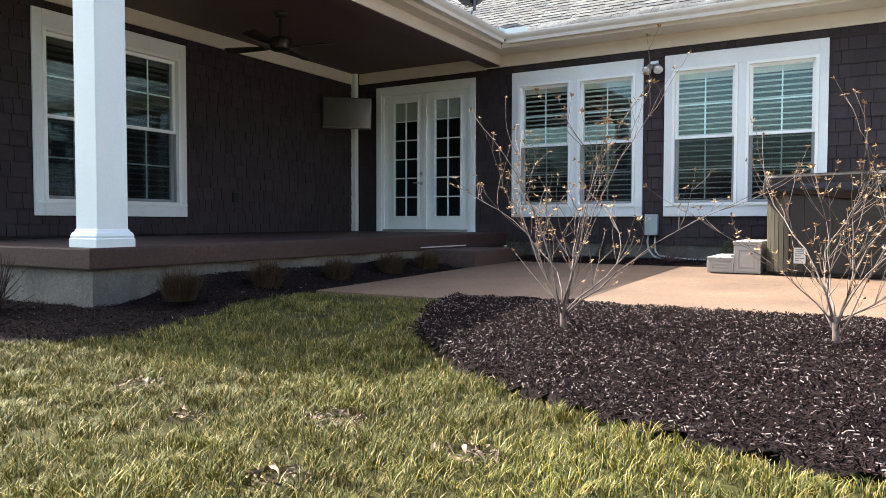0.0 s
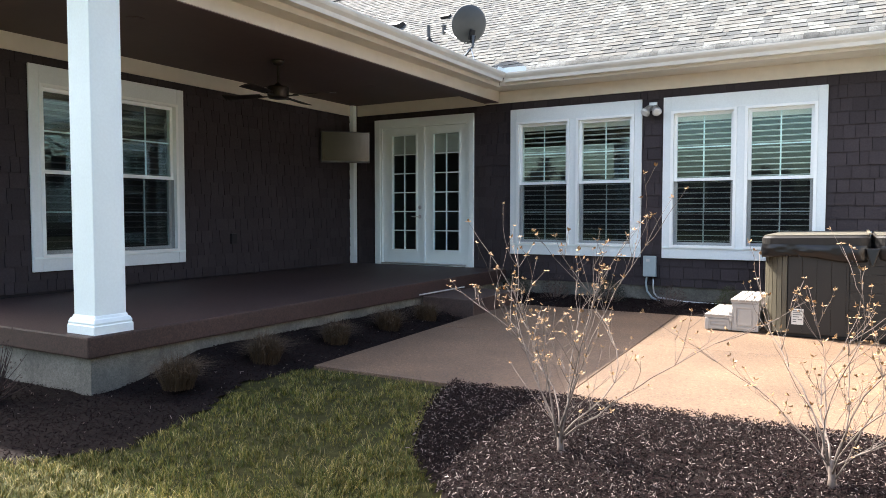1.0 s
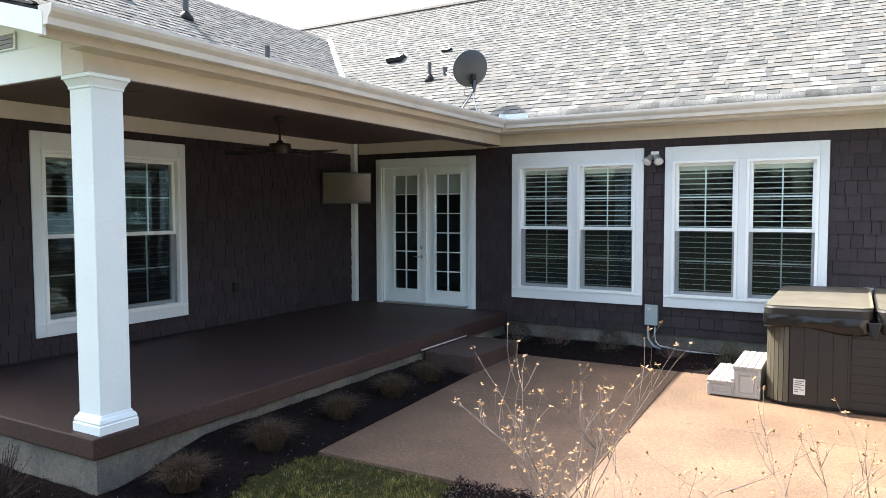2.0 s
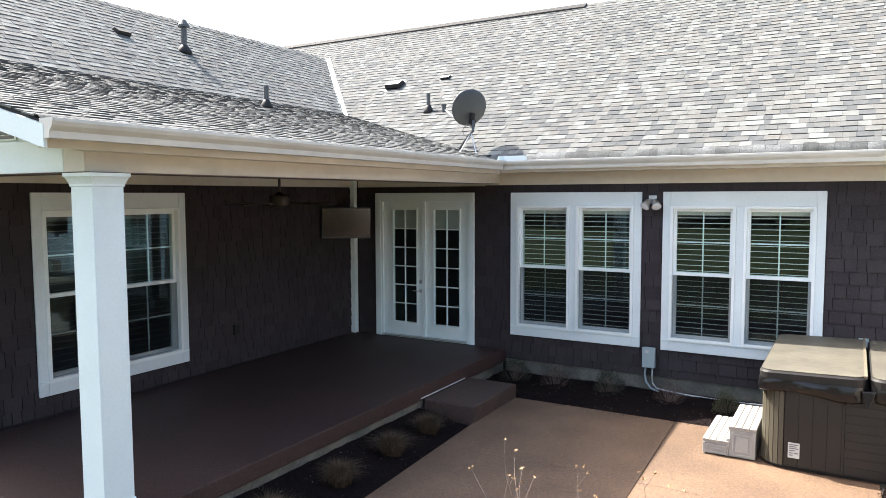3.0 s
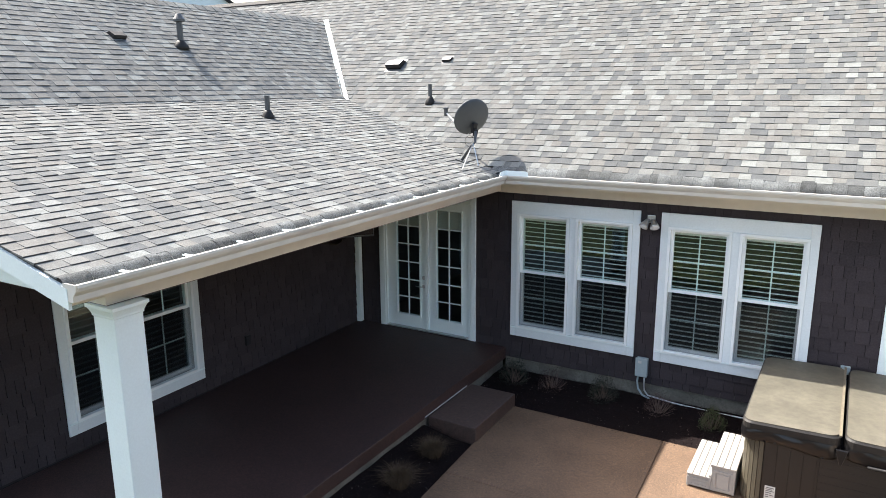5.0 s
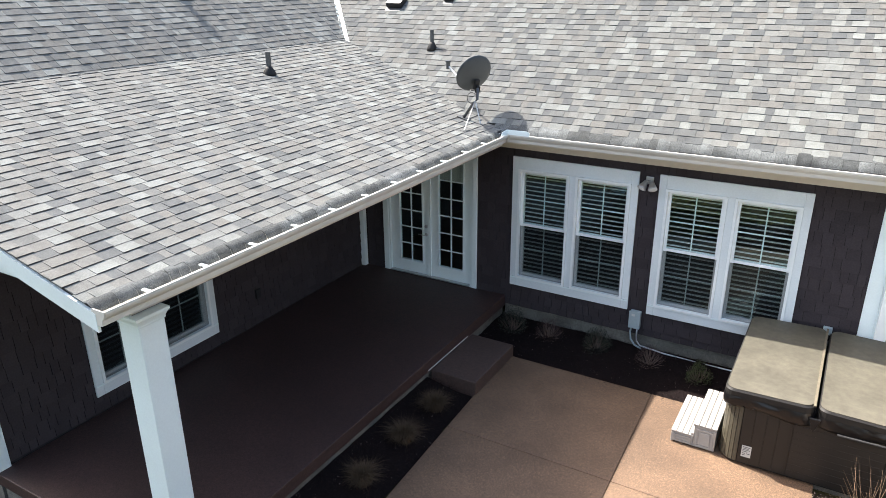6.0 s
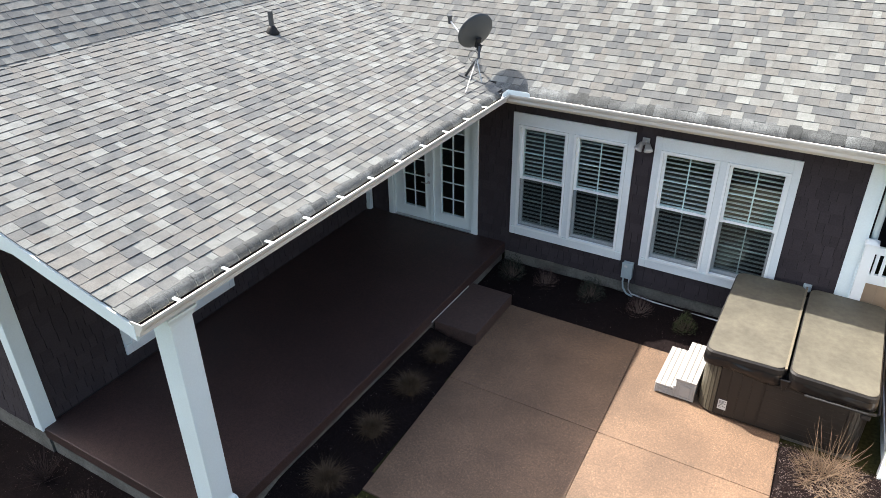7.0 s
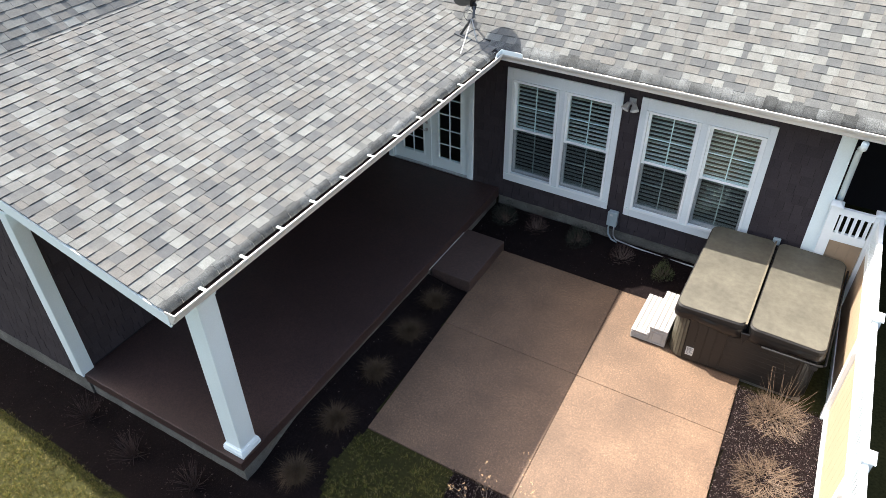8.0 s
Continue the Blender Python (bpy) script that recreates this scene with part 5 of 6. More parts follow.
def hot_tub():
    X0, X1, Y0, Y1 = 6.155, 7.87, -2.02, -0.14
    t = thing("hot_tub", (X0, Y0, 0), "brown panelled hot tub with a closed folding vinyl cover", "hot tub")
    W, D = X1 - X0, Y1 - Y0
    part("base", loft([(rounded_rect(0.03, W - 0.03, 0.03, D - 0.03, 0.17), 0.0), (rounded_rect(0.03, W - 0.03, 0.03, D - 0.03, 0.17), 0.05)]), M_BLACK, t)
    part("shell", loft([(rounded_rect(0.02, W - 0.02, 0.02, D - 0.02, 0.19), 0.05), (rounded_rect(0.02, W - 0.02, 0.02, D - 0.02, 0.19), 0.73)]), M_SPA, t)
    part("rim", loft([(rounded_rect(0.005, W - 0.005, 0.005, D - 0.005, 0.2), 0.73), (rounded_rect(-0.005, W + 0.005, -0.005, D + 0.005, 0.2), 0.745), (rounded_rect(-0.005, W + 0.005, -0.005, D + 0.005, 0.2), 0.765)]), M_SKIRT, t)
    # rounded corner panels with upright ribs; the west ones in the sunlit colour
    for cx, cy, a0 in ((0.2, 0.2, 180), (W - 0.2, 0.2, 270), (0.2, D - 0.2, 90), (W - 0.2, D - 0.2, 0)):
        for k in range(7):
            a, b = radians(a0 + 90 * (k + 0.06) / 7), radians(a0 + 90 * (k + 0.94) / 7)
            q = [(cx + r * math.cos(w), cy + r * math.sin(w)) for r, w in ((0.178, a), (0.2, a), (0.2, b), (0.178, b))]
            part("corner_stave", Mb().prism(q, 0.03, 0.728), M_SPA_SUNLIT if cx < 1 else M_SPA, t)
    # upright boards on the front's near half, level boards on the other; sides all upright
    xm = 0.66
    n = 4
    for k in range(n):
        a = 0.205 + (xm - 0.205) * k / n
        part("cabinet_board", B(a + 0.0006, a + (xm - 0.205) / n - 0.0006, 0.002, 0.02, 0.03, 0.728), M_SPA, t, bevel=0.0012, segments=1)
    part("corner_joint", B(xm, xm + 0.02, -0.001, 0.02, 0.03, 0.728), M_SPA, t)
    for k in range(9):
        z = 0.03 + 0.698 * k / 9
        part("cabinet_board", B(xm + 0.023, W - 0.205, 0.002, 0.02, z + 0.0006, z + 0.698 / 9 - 0.0006), M_SPA, t, bevel=0.0012, segments=1)
    for k in range(11):
        a = 0.205 + (D - 0.41) * k / 11
        part("cabinet_board", B(0.002, 0.02, a + 0.003, a + (D - 0.41) / 11 - 0.003, 0.03, 0.728), M_SPA_SUNLIT, t, bevel=0.003, segments=1)
        part("cabinet_board", B(W - 0.02, W - 0.002, a + 0.003, a + (D - 0.41) / 11 - 0.003, 0.03, 0.728), M_SPA, t, bevel=0.003, segments=1)
    st = part("label_sticker", B(0.24, 0.335, -0.0015, 0.0015, 0.11, 0.25), M_LABEL, t, "white printed data label")
    for z, a, b in ((0.232, 0.25, 0.325), (0.215, 0.25, 0.31), (0.198, 0.25, 0.325), (0.178, 0.25, 0.30), (0.155, 0.25, 0.28), (0.135, 0.25, 0.28), (0.155, 0.29, 0.325)):
        part("print_bar", B(a, b, -0.003, -0.0018, z - 0.004, z + 0.004), M_INK, st)
    # folding cover: two tapered foam halves, each with a skirt
    mid = W / 2 - 0.01
    cover = part("cover", Mb().box(0.05, W - 0.05, 0.05, D - 0.05, 0.766, 0.79), M_SKIRT, t)
    for x0, x1, side in ((-0.02, mid - 0.012, "l"), (mid + 0.012, W + 0.02, "r")):
        def outline(inset, r):
            pts = rounded_rect(x0 + inset, x1 - inset, -0.02 + inset, D + 0.02 - inset, r)
            return pts
        z0 = 0.80
        hi = 0.895
        rim_o, top_o, in_o = outline(0, 0.10), outline(0.012, 0.10), outline(0.03, 0.09)
        grade = lambda x: 0.0 + 0.018 * (1 - abs((x - mid) / (W / 2)))
        mb, k = Mb(), len(rim_o)
        verts = [(x, y, z0) for x, y in rim_o] + [(x, y, hi - 0.022 + grade(x)) for x, y in rim_o] + [(x, y, hi - 0.006 + grade(x)) for x, y in top_o] + [(x, y, hi + grade(x)) for x, y in in_o]
        faces = [(i * k + j, i * k + (j + 1) % k, (i + 1) * k + (j + 1) % k, (i + 1) * k + j) for i in range(3) for j in range(k)]
        mb.add(verts, faces + [tuple(range(k - 1, -1, -1)), tuple(range(3 * k, 4 * k))])
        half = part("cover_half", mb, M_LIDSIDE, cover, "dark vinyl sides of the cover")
        part("cover_top", top_panel(outline(0.016, 0.10), grade, hi + 0.0015), M_LID, half, "sun-faded olive-grey vinyl top")
        # draped skirt: closely spaced folds, an uneven hem
        fine = []
        ring0 = outline(0.0, 0.10)
        for (ax, ay), (bx, by) in zip(ring0, ring0[1:] + ring0[:1]):
            cuts = max(1, int(math.hypot(bx - ax, by - ay) / 0.022))
            fine += [(ax + (bx - ax) * q / cuts, ay + (by - ay) * q / cuts) for q in range(cuts)]
        mx, my, n2 = (x0 + x1) / 2, D / 2, len(fine)
        sv = []
        for lv in range(9):
            f = lv / 8
            for x, y in fine:
                nz = noise.noise(Vector((x * 5 + (9 if side == "r" else 0), y * 5, f * 1.3)))
                sag = noise.noise(Vector((x * 2.2, y * 2.2, 4.0 + (3 if side == "r" else 0))))
                puff = 0.004 + 0.012 * math.sin(math.pi * f) + 0.022 * f * nz + 0.008 * noise.noise(Vector((x * 16, y * 16, f * 4)))
                q = Vector((x - mx, y - my)).normalized()
                sv.append((x + q.x * max(0.001, puff), y + q.y * max(0.001, puff), 0.822 - f * (0.118 + 0.045 * sag)))
        for x, y in fine:
            sv.append((x - 0.01 * (1 if x > mx else -1), y - 0.01 * (1 if y > my else -1), 0.80))
        skirt = Mb().add(sv, [(i * n2 + j, i * n2 + (j + 1) % n2, (i + 1) * n2 + (j + 1) % n2, (i + 1) * n2 + j) for i in range(9) for j in range(n2)])
        part("cover_skirt", skirt, M_SKIRT, cover, "dark glossy wrinkled vinyl skirt", smooth=True)
    part("fold_tail", Mb().add([(mid - 0.05, -0.036, 0.80), (mid + 0.055, -0.036, 0.80), (mid + 0.012, -0.050, 0.655), (mid - 0.008, -0.050, 0.65), (mid - 0.05, -0.012, 0.80), (mid + 0.055, -0.012, 0.80), (mid + 0.012, -0.020, 0.655), (mid - 0.008, -0.020, 0.65)],
         [(0, 3, 2, 1), (4, 5, 6, 7), (0, 1, 5, 4), (1, 2, 6, 5), (2, 3, 7, 6), (3, 0, 4, 7)]), M_SKIRT, cover, "slack vinyl tail under the fold", bevel=0.008)
    part("fold_flap", B(mid - 0.034, mid - 0.010, 0.0, D, 0.914, 0.928), M_FLAP, cover, "vinyl hinge flap along the fold")
    # cover lifter along the east side
    part("lifter_bar", Mb().tube([(W + 0.02, 0.02, 0.66), (W + 0.055, 0.0, 0.70), (W + 0.06, D * 0.5, 0.74), (W + 0.06, D - 0.02, 0.78)], 0.013, 8), M_BLACK, t, "black tubular cover lifter", smooth=True)
    part("lifter_bracket", Mb().tube([(W * 0.62, -0.035, 0.69), (W - 0.06, -0.045, 0.70), (W + 0.03, -0.02, 0.70)], 0.015, 8), M_BLACK, t, smooth=True)
    part("lifter_pivot", B(W - 0.10, W - 0.01, -0.055, 0.0, 0.62, 0.68), M_BLACK, t, bevel=0.008)


hot_tub()
cap_box = thing("sensor_box", (6.98, -0.02, 0.815), "small grey box on the house wall", "wall box")
part("body", B(-0.05, 0.05, -0.06, 0.0, 0.0, 0.09), M_ELEC, cap_box, bevel=0.006)


def spa_steps():
    x0, xm, x1, y0, y1 = 5.645, 5.885, 6.128, -1.955, -1.15
    t = thing("spa_steps", (x0, y0, 0), "light grey two-tread resin steps beside the hot tub", "steps")
    a, b, d = xm - x0, x1 - x0, y1 - y0
    part("lower_box", B(0.015, a - 0.002, 0.012, d - 0.012, 0.0, 0.110), M_STEP, t, bevel=0.004, segments=1)
    part("upper_box", B(a, b - 0.012, 0.012, d - 0.012, 0.0, 0.262), M_STEP, t, bevel=0.004, segments=1)
    for u0, u1, z in ((0.0, a + 0.012, 0.112), (a - 0.012, b, 0.264)):
        n = 4
        tr = part("tread", B(u0 + 0.006, u1 - 0.006, 0.004, d - 0.004, z, z + 0.018), M_STEP, t)
        for k in range(n):
            p, q = u0 + (u1 - u0) * k / n, u0 + (u1 - u0) * (k + 1) / n
            part("tread_board", B(p + 0.003, q - 0.003, -0.006, d + 0.006, z + 0.0185, z + 0.036), M_STEP, tr, bevel=0.004, segments=1)
    for u0, u1, lo, hi in ((0.03, a - 0.02, 0.014, 0.098), (a + 0.025, b - 0.035, 0.02, 0.235)):
        pn = part("end_panel", frame_of(u0, u1, lo, hi, 0.018, 0.018, 0.018, 0.018, 0.003, 0.0115), M_STEP, t)
        part("raised_field", B(u0 + 0.032, u1 - 0.032, 0.004, 0.0115, lo + 0.032, hi - 0.032), M_STEP, pn, bevel=0.003, segments=1)
    part("post", B(a - 0.024, a + 0.006, -0.002, 0.011, 0.085, 0.175), M_STEP, t, bevel=0.003, segments=1)
    part("post", B(b - 0.035, b - 0.008, -0.002, 0.011, 0.185, 0.263), M_STEP, t, bevel=0.003, segments=1)
    part("post", B(0.004, 0.03, -0.002, 0.011, 0.0, 0.111), M_STEP, t, bevel=0.003, segments=1)


spa_steps()


# ---------------------------------------------------------------- fence
def fence():
    f = thing("fence", (8.045, 0.0, -0.05), "white vinyl privacy fence with tan panels and open top", "fence", kind="structure")

    def post(x, y, top=1.755):
        p = part("post", B(x - 0.06, x + 0.06, y - 0.06, y + 0.06, 0.0, top - 0.04), M_VINYL, f)
        part("post_cap", square_moulding([(0.062, 0), (0.078, 0.012), (0.078, 0.03), (0.05, 0.05), (0.005, 0.062)]), M_VINYL, p).location = (x, y, top - 0.045)

    def panel(ax, ay, bx, by):
        """Rails, boards and open pickets between two posts."""
        d = Vector((bx - ax, by - ay, 0))
        ln = d.length
        turn = Matrix.Translation((ax, ay, 0)) @ Matrix.Rotation(math.atan2(d.y, d.x), 4, "Z")
        def put(name, x0, x1, y0, y1, z0, z1, mat):
            p = part(name, B(x0, x1, y0, y1, z0, z1), mat, f)
            p.matrix_basis = turn
        put("rail", 0.061, ln - 0.061, -0.025, 0.025, 0.06, 0.20, M_VINYL)
        put("rail", 0.061, ln - 0.061, -0.025, 0.025, 1.195, 1.32, M_VINYL)
        put("rail", 0.061, ln - 0.061, -0.025, 0.025, 1.60, 1.695, M_VINYL)
        nb = max(3, int((ln - 0.12) / 0.15))
        for k in range(nb):
            p, q = 0.063 + (ln - 0.126) * k / nb, 0.063 + (ln - 0.126) * (k + 1) / nb
            put("board", p + 0.001, q - 0.001, -0.011, 0.011, 0.20, 1.195, M_TAN)
        npk = max(3, int((ln - 0.12) / 0.075))
        for k in range(npk):
            c = 0.061 + (ln - 0.122) * (k + 0.5) / npk
            put("picket", c - 0.019, c + 0.019, -0.019, 0.019, 1.32, 1.60, M_VINYL)

    ends = [(0.0, -0.06), (0.105, -2.10), (0.205, -4.06), (0.305, -6.02)]
    post(-0.525, -0.06)
    for x, y in ends:
        post(x, y)
    panel(-0.525, -0.06, 0.0, -0.06)
    for (ax, ay), (bx, by) in zip(ends[:-1], ends[1:]):
        panel(ax, ay, bx, by)


fence()
down = thing("downspout", (7.55, -0.36, 0.0), "white metal downspout at the house corner", "downspout")
part("pipe", Mb().tube([(-0.02, -0.12, 2.79), (-0.02, -0.08, 2.70), (-0.02, 0.30, 2.50), (-0.02, 0.42, 2.40), (-0.02, 0.42, 0.1)], 0.04, 10), M_TRIM, down, smooth=True)


# ---------------------------------------------------------------- plants
def twig_path(rr, p, d, length, bend=0.25, up=0.15, n=5):
    pts, d = [Vector(p)], Vector(d).normalized()
    for i in range(n):
        d = (d + Vector((rr.gauss(0, bend), rr.gauss(0, bend), rr.gauss(0, bend * 0.6) + up)) * 0.4).normalized()
        pts.append(pts[-1] + d * (length / n))
    return pts


def bud_cluster(mb, p, rr, size, count):
    """A few small pointed leaves opening from a bud."""
    for _ in range(count):
        a, e = rr.uniform(0, 6.28), rr.uniform(-0.2, 1.3)
        d = Vector((math.cos(a) * math.cos(e), math.sin(a) * math.cos(e), math.sin(e)))
        u = d.cross(Vector((0.3, 0.2, 0.93))).normalized()
        n = d.cross(u)
        s, w = size * rr.uniform(0.5, 1.15), size * rr.uniform(0.18, 0.36)
        mb.add([p, p + d * s * 0.5 + u * w + n * w * 0.3, p + d * s, p + d * s * 0.5 - u * w + n * w * 0.3, p + d * s * 0.5 - n * w * 0.25],
               [(0, 1, 4), (1, 2, 4), (2, 3, 4), (3, 0, 4)])


def bare_shrub(at, height, seed, stems, lean, label):
    """A short trunk that forks low into wide-curving stems with side twigs and opening buds."""
    t = thing("budding_shrub", at, label, "shrub", "budding shrubs in the bed")
    rr = random.Random(seed)
    buds = Mb()
    part("trunk", Mb().tube([(0, 0, -0.03), (0.005, 0.0, 0.03), (0.0, 0.005, 0.09), (0.004, 0.0, 0.11)], [0.020, 0.016, 0.013, 0.007], 9), M_TWIG, t, smooth=True)
    for s in range(stems):
        wood = Mb()
        a = 2.4 * s + rr.uniform(-0.6, 0.6)
        tilt = 0.10 + 0.78 * ((s * 0.618) % 1.0)
        ln = height * rr.uniform(0.72, 1.05) * (1.06 - 0.22 * tilt)
        start = Vector((math.cos(a) * 0.01, math.sin(a) * 0.01, rr.uniform(0.01, 0.11)))
        d = Vector((math.cos(a) * tilt + lean[0], math.sin(a) * tilt + lean[1], 0.72))
        path = twig_path(rr, start, d, ln, 0.42, 0.07, 10)
        r0 = rr.uniform(0.0036, 0.0062)
        wood.tube(path, [r0 * (1 - 0.88 * (i / 10) ** 0.6) for i in range(11)], 6)
        bud_cluster(buds, path[-1], rr, 0.022, 5)
        for k in range(rr.randint(8, 11)):
            i = rr.randint(1, 8)
            b = rr.uniform(0, 6.28)
            e = (path[i + 1] - path[i]).normalized() + Vector((math.cos(b), math.sin(b), 0.15)) * 0.7
            sub = twig_path(rr, path[i], e, rr.uniform(0.10, 0.36) * height, 0.28, 0.16, 6)
            wood.tube(sub, [r0 * 0.30 * (1 - 0.6 * j / 6) for j in range(7)], 5)
            bud_cluster(buds, sub[-1], rr, 0.020, rr.randint(3, 5))
            for j in (2, 3, 4, 5):
                if rr.random() < 0.18:
                    bud_cluster(buds, sub[j], rr, 0.012, 3)
                if rr.random() < 0.22:
                    c = rr.uniform(0, 6.28)
                    tip = twig_path(rr, sub[j], (sub[j + 1] - sub[j]).normalized() + Vector((math.cos(c), math.sin(c), 0.2)) * 0.8, rr.uniform(0.05, 0.14), 0.25, 0.1, 3)
                    wood.tube(tip, [r0 * 0.22, r0 * 0.2, r0 * 0.16, r0 * 0.12], 4)
                    bud_cluster(buds, tip[-1], rr, 0.022, 5)
        for i in (6, 7, 8, 9):
            if rr.random() < 0.4:
                bud_cluster(buds, path[i], rr, 0.014, 3)
        part("stem", wood, M_TWIG, t, smooth=True)
    tagged(part("bud_growth", buds, M_BUD, t, "opening tan and orange buds"), kind="stuff")


bare_shrub((5.70, -5.93, -0.03), 1.24, 31, 10, (0.08, 0.05), "leafless pale-stemmed shrub with opening tan buds")
bare_shrub((6.81, -5.80, -0.02), 1.08, 35, 10, (0.06, 0.02), "leafless pale-stemmed shrub beside the patio edge")


def straw_tuft(at, h, r, seed, mat, blades, label, group, splay=1.0, width=0.0016):
    t = thing("grass_tuft", at, label, "ornamental grass", group)
    rr = random.Random(seed)
    mb = Mb()
    for _ in range(blades):
        a, q = rr.uniform(0, 6.28), r * rr.random()
        p = Vector((q * math.cos(a), q * math.sin(a), -0.02))
        b = a + rr.gauss(0, 1.3)
        ln = h * rr.uniform(0.55, 1.1)
        lean = splay * rr.uniform(0.05, 1.25)
        d = Vector((math.cos(b), math.sin(b), 0))
        s = Vector((-d.y, d.x, 0)) * width
        q1, q2 = p + d * ln * lean * 0.3 + Vector((0, 0, ln * 0.6)), p + d * ln * lean + Vector((0, 0, ln * (1 - 0.35 * lean)))
        mb.add([p - s, p + s, q1 + s * 0.8, q1 - s * 0.8, q2], [(0, 1, 2, 3), (3, 2, 4)])
    tagged(part("foliage", mb, mat, t), kind="stuff")


for i, (x, y) in enumerate(((3.0, -2.72), (3.02, -3.43), (3.03, -4.25), (3.06, -5.12), (3.1, -5.95))):
    straw_tuft((x, y, -0.02), 0.25 + 0.02 * (i % 2), 0.10, 50 + i, M_STRAW, 1300, "small dry straw-coloured grass tuft in mulch", "dry grass tufts along the porch")


def twiggy_bush(at, h, r, seed, mat, leaf_mat, leaves, label, group, name="low_bush"):
    """A low dome of thin twigs with small leaves."""
    t = thing(name, at, label, "shrub", group)
    rr = random.Random(seed)
    wood, lf = Mb(), Mb()
    for _ in range(60):
        a, e = rr.uniform(0, 6.28), rr.uniform(0.25, 1.4)
        d = Vector((math.cos(a) * math.cos(e), math.sin(a) * math.cos(e), math.sin(e)))
        ln = 1 / math.sqrt((math.cos(e) / r) ** 2 + (math.sin(e) / h) ** 2) * rr.uniform(0.8, 1.08)
        path = twig_path(rr, (rr.uniform(-0.04, 0.04), rr.uniform(-0.04, 0.04), -0.02), d, ln, 0.2, 0.05, 4)
        wood.tube(path, [0.004, 0.0035, 0.003, 0.0022, 0.0012], 4)
    for _ in range(leaves):
        a, e = rr.uniform(0, 6.28), math.asin(rr.uniform(0.0, 1.0))
        q = rr.uniform(0.72, 1.03)
        lump = 1 + 0.10 * math.sin(3 * a + seed) + 0.08 * math.sin(5 * e + 2 * a)
        p = Vector((r * math.cos(a) * math.cos(e), r * math.sin(a) * math.cos(e), h * math.sin(e) + 0.01)) * q * lump
        bud_cluster(lf, p, rr, 0.017, 2)
    tagged(part("twig_growth", wood, mat, t), kind="stuff")
    if leaves:
        tagged(part("foliage", lf, leaf_mat, t), kind="stuff")


twiggy_bush((2.97, -0.40, -0.02), 0.36, 0.21, 61, M_TWIG_D, M_LEAF, 1500, "clipped dark evergreen bush against the wall", "bushes along the house wall", "evergreen_bush")
twiggy_bush((3.52, -0.36, -0.02), 0.30, 0.20, 62, M_TWIG_D, M_LEAF_R, 420, "thin brown leafless bush against the wall", "bushes along the house wall")
twiggy_bush((4.24, -0.36, -0.02), 0.32, 0.20, 63, M_TWIG_D, M_LEAF, 1500, "clipped dark evergreen bush against the wall", "bushes along the house wall", "evergreen_bush")
twiggy_bush((4.98, -0.42, -0.02), 0.30, 0.20, 64, M_TWIG_D, M_LEAF_R, 420, "thin brown leafless bush against the wall", "bushes along the house wall")
twiggy_bush((5.66, -0.52, -0.02), 0.28, 0.16, 65, M_TWIG_D, M_LEAF_Y, 900, "small olive-green bush beside the spa steps", "bushes along the house wall", "evergreen_bush")
for i, (x, y) in enumerate(((0.26, -6.55), (1.2, -6.66), (2.13, -6.6))):
    twiggy_bush((x, y, -0.085), 0.40, 0.26, 70 + i, M_TWIG_R, M_LEAF_R, 60, "bare dark twiggy bush before the porch", "bare bushes before the porch", "bare_bush")


def wild_clump(at, seed, label, h, mound):
    """A cut-back clump: a mat of broken stems with long wands above."""
    t = thing("dried_clump", at, label, "ornamental grass", "dried clumps by the fence")
    rr = random.Random(seed)
    stems, mat = Mb(), Mb()
    for _ in range(60 if h > 0.3 else 10):
        a = rr.uniform(0, 6.28)
        path = twig_path(rr, (rr.gauss(0, 0.06), rr.gauss(0, 0.06), -0.01), (math.cos(a) * 0.55, math.sin(a) * 0.55, 1), h * rr.uniform(0.55, 1.1), 0.08, 0.0, 4)
        stems.tube(path, [0.0022, 0.0020, 0.0017, 0.0013, 0.0008], 4)
    for _ in range(620):
        a, q = rr.uniform(0, 6.28), mound * math.sqrt(rr.random())
        p = Vector((q * math.cos(a), q * math.sin(a), rr.uniform(0.0, 0.10) * (1 - q / mound) + 0.005))
        d = Vector((math.cos(a + rr.gauss(0, 0.9)), math.sin(a + rr.gauss(0, 0.9)), rr.gauss(0.15, 0.3)))
        mat.tube([p, p + d * 0.07 + Vector((0, 0, 0.01)), p + d * rr.uniform(0.10, 0.17)], [0.0016, 0.0014, 0.0007], 3)
        if rr.random() < 0.2:
            bud_cluster(mat, p, rr, 0.026, 2)
    tagged(part("tall_growth", stems, M_STRAW_P, t, "long thin dry stems"), kind="stuff")
    tagged(part("stubble", mat, M_STRAW_P, t, "broken tan stems and leaves"), kind="stuff")


wild_clump((7.62, -2.42, -0.01), 81, "dry ornamental grass clump with long pale wands", 0.62, 0.30)
wild_clump((7.68, -3.40, -0.01), 82, "flattened dry perennial clump in mulch", 0.22, 0.30)


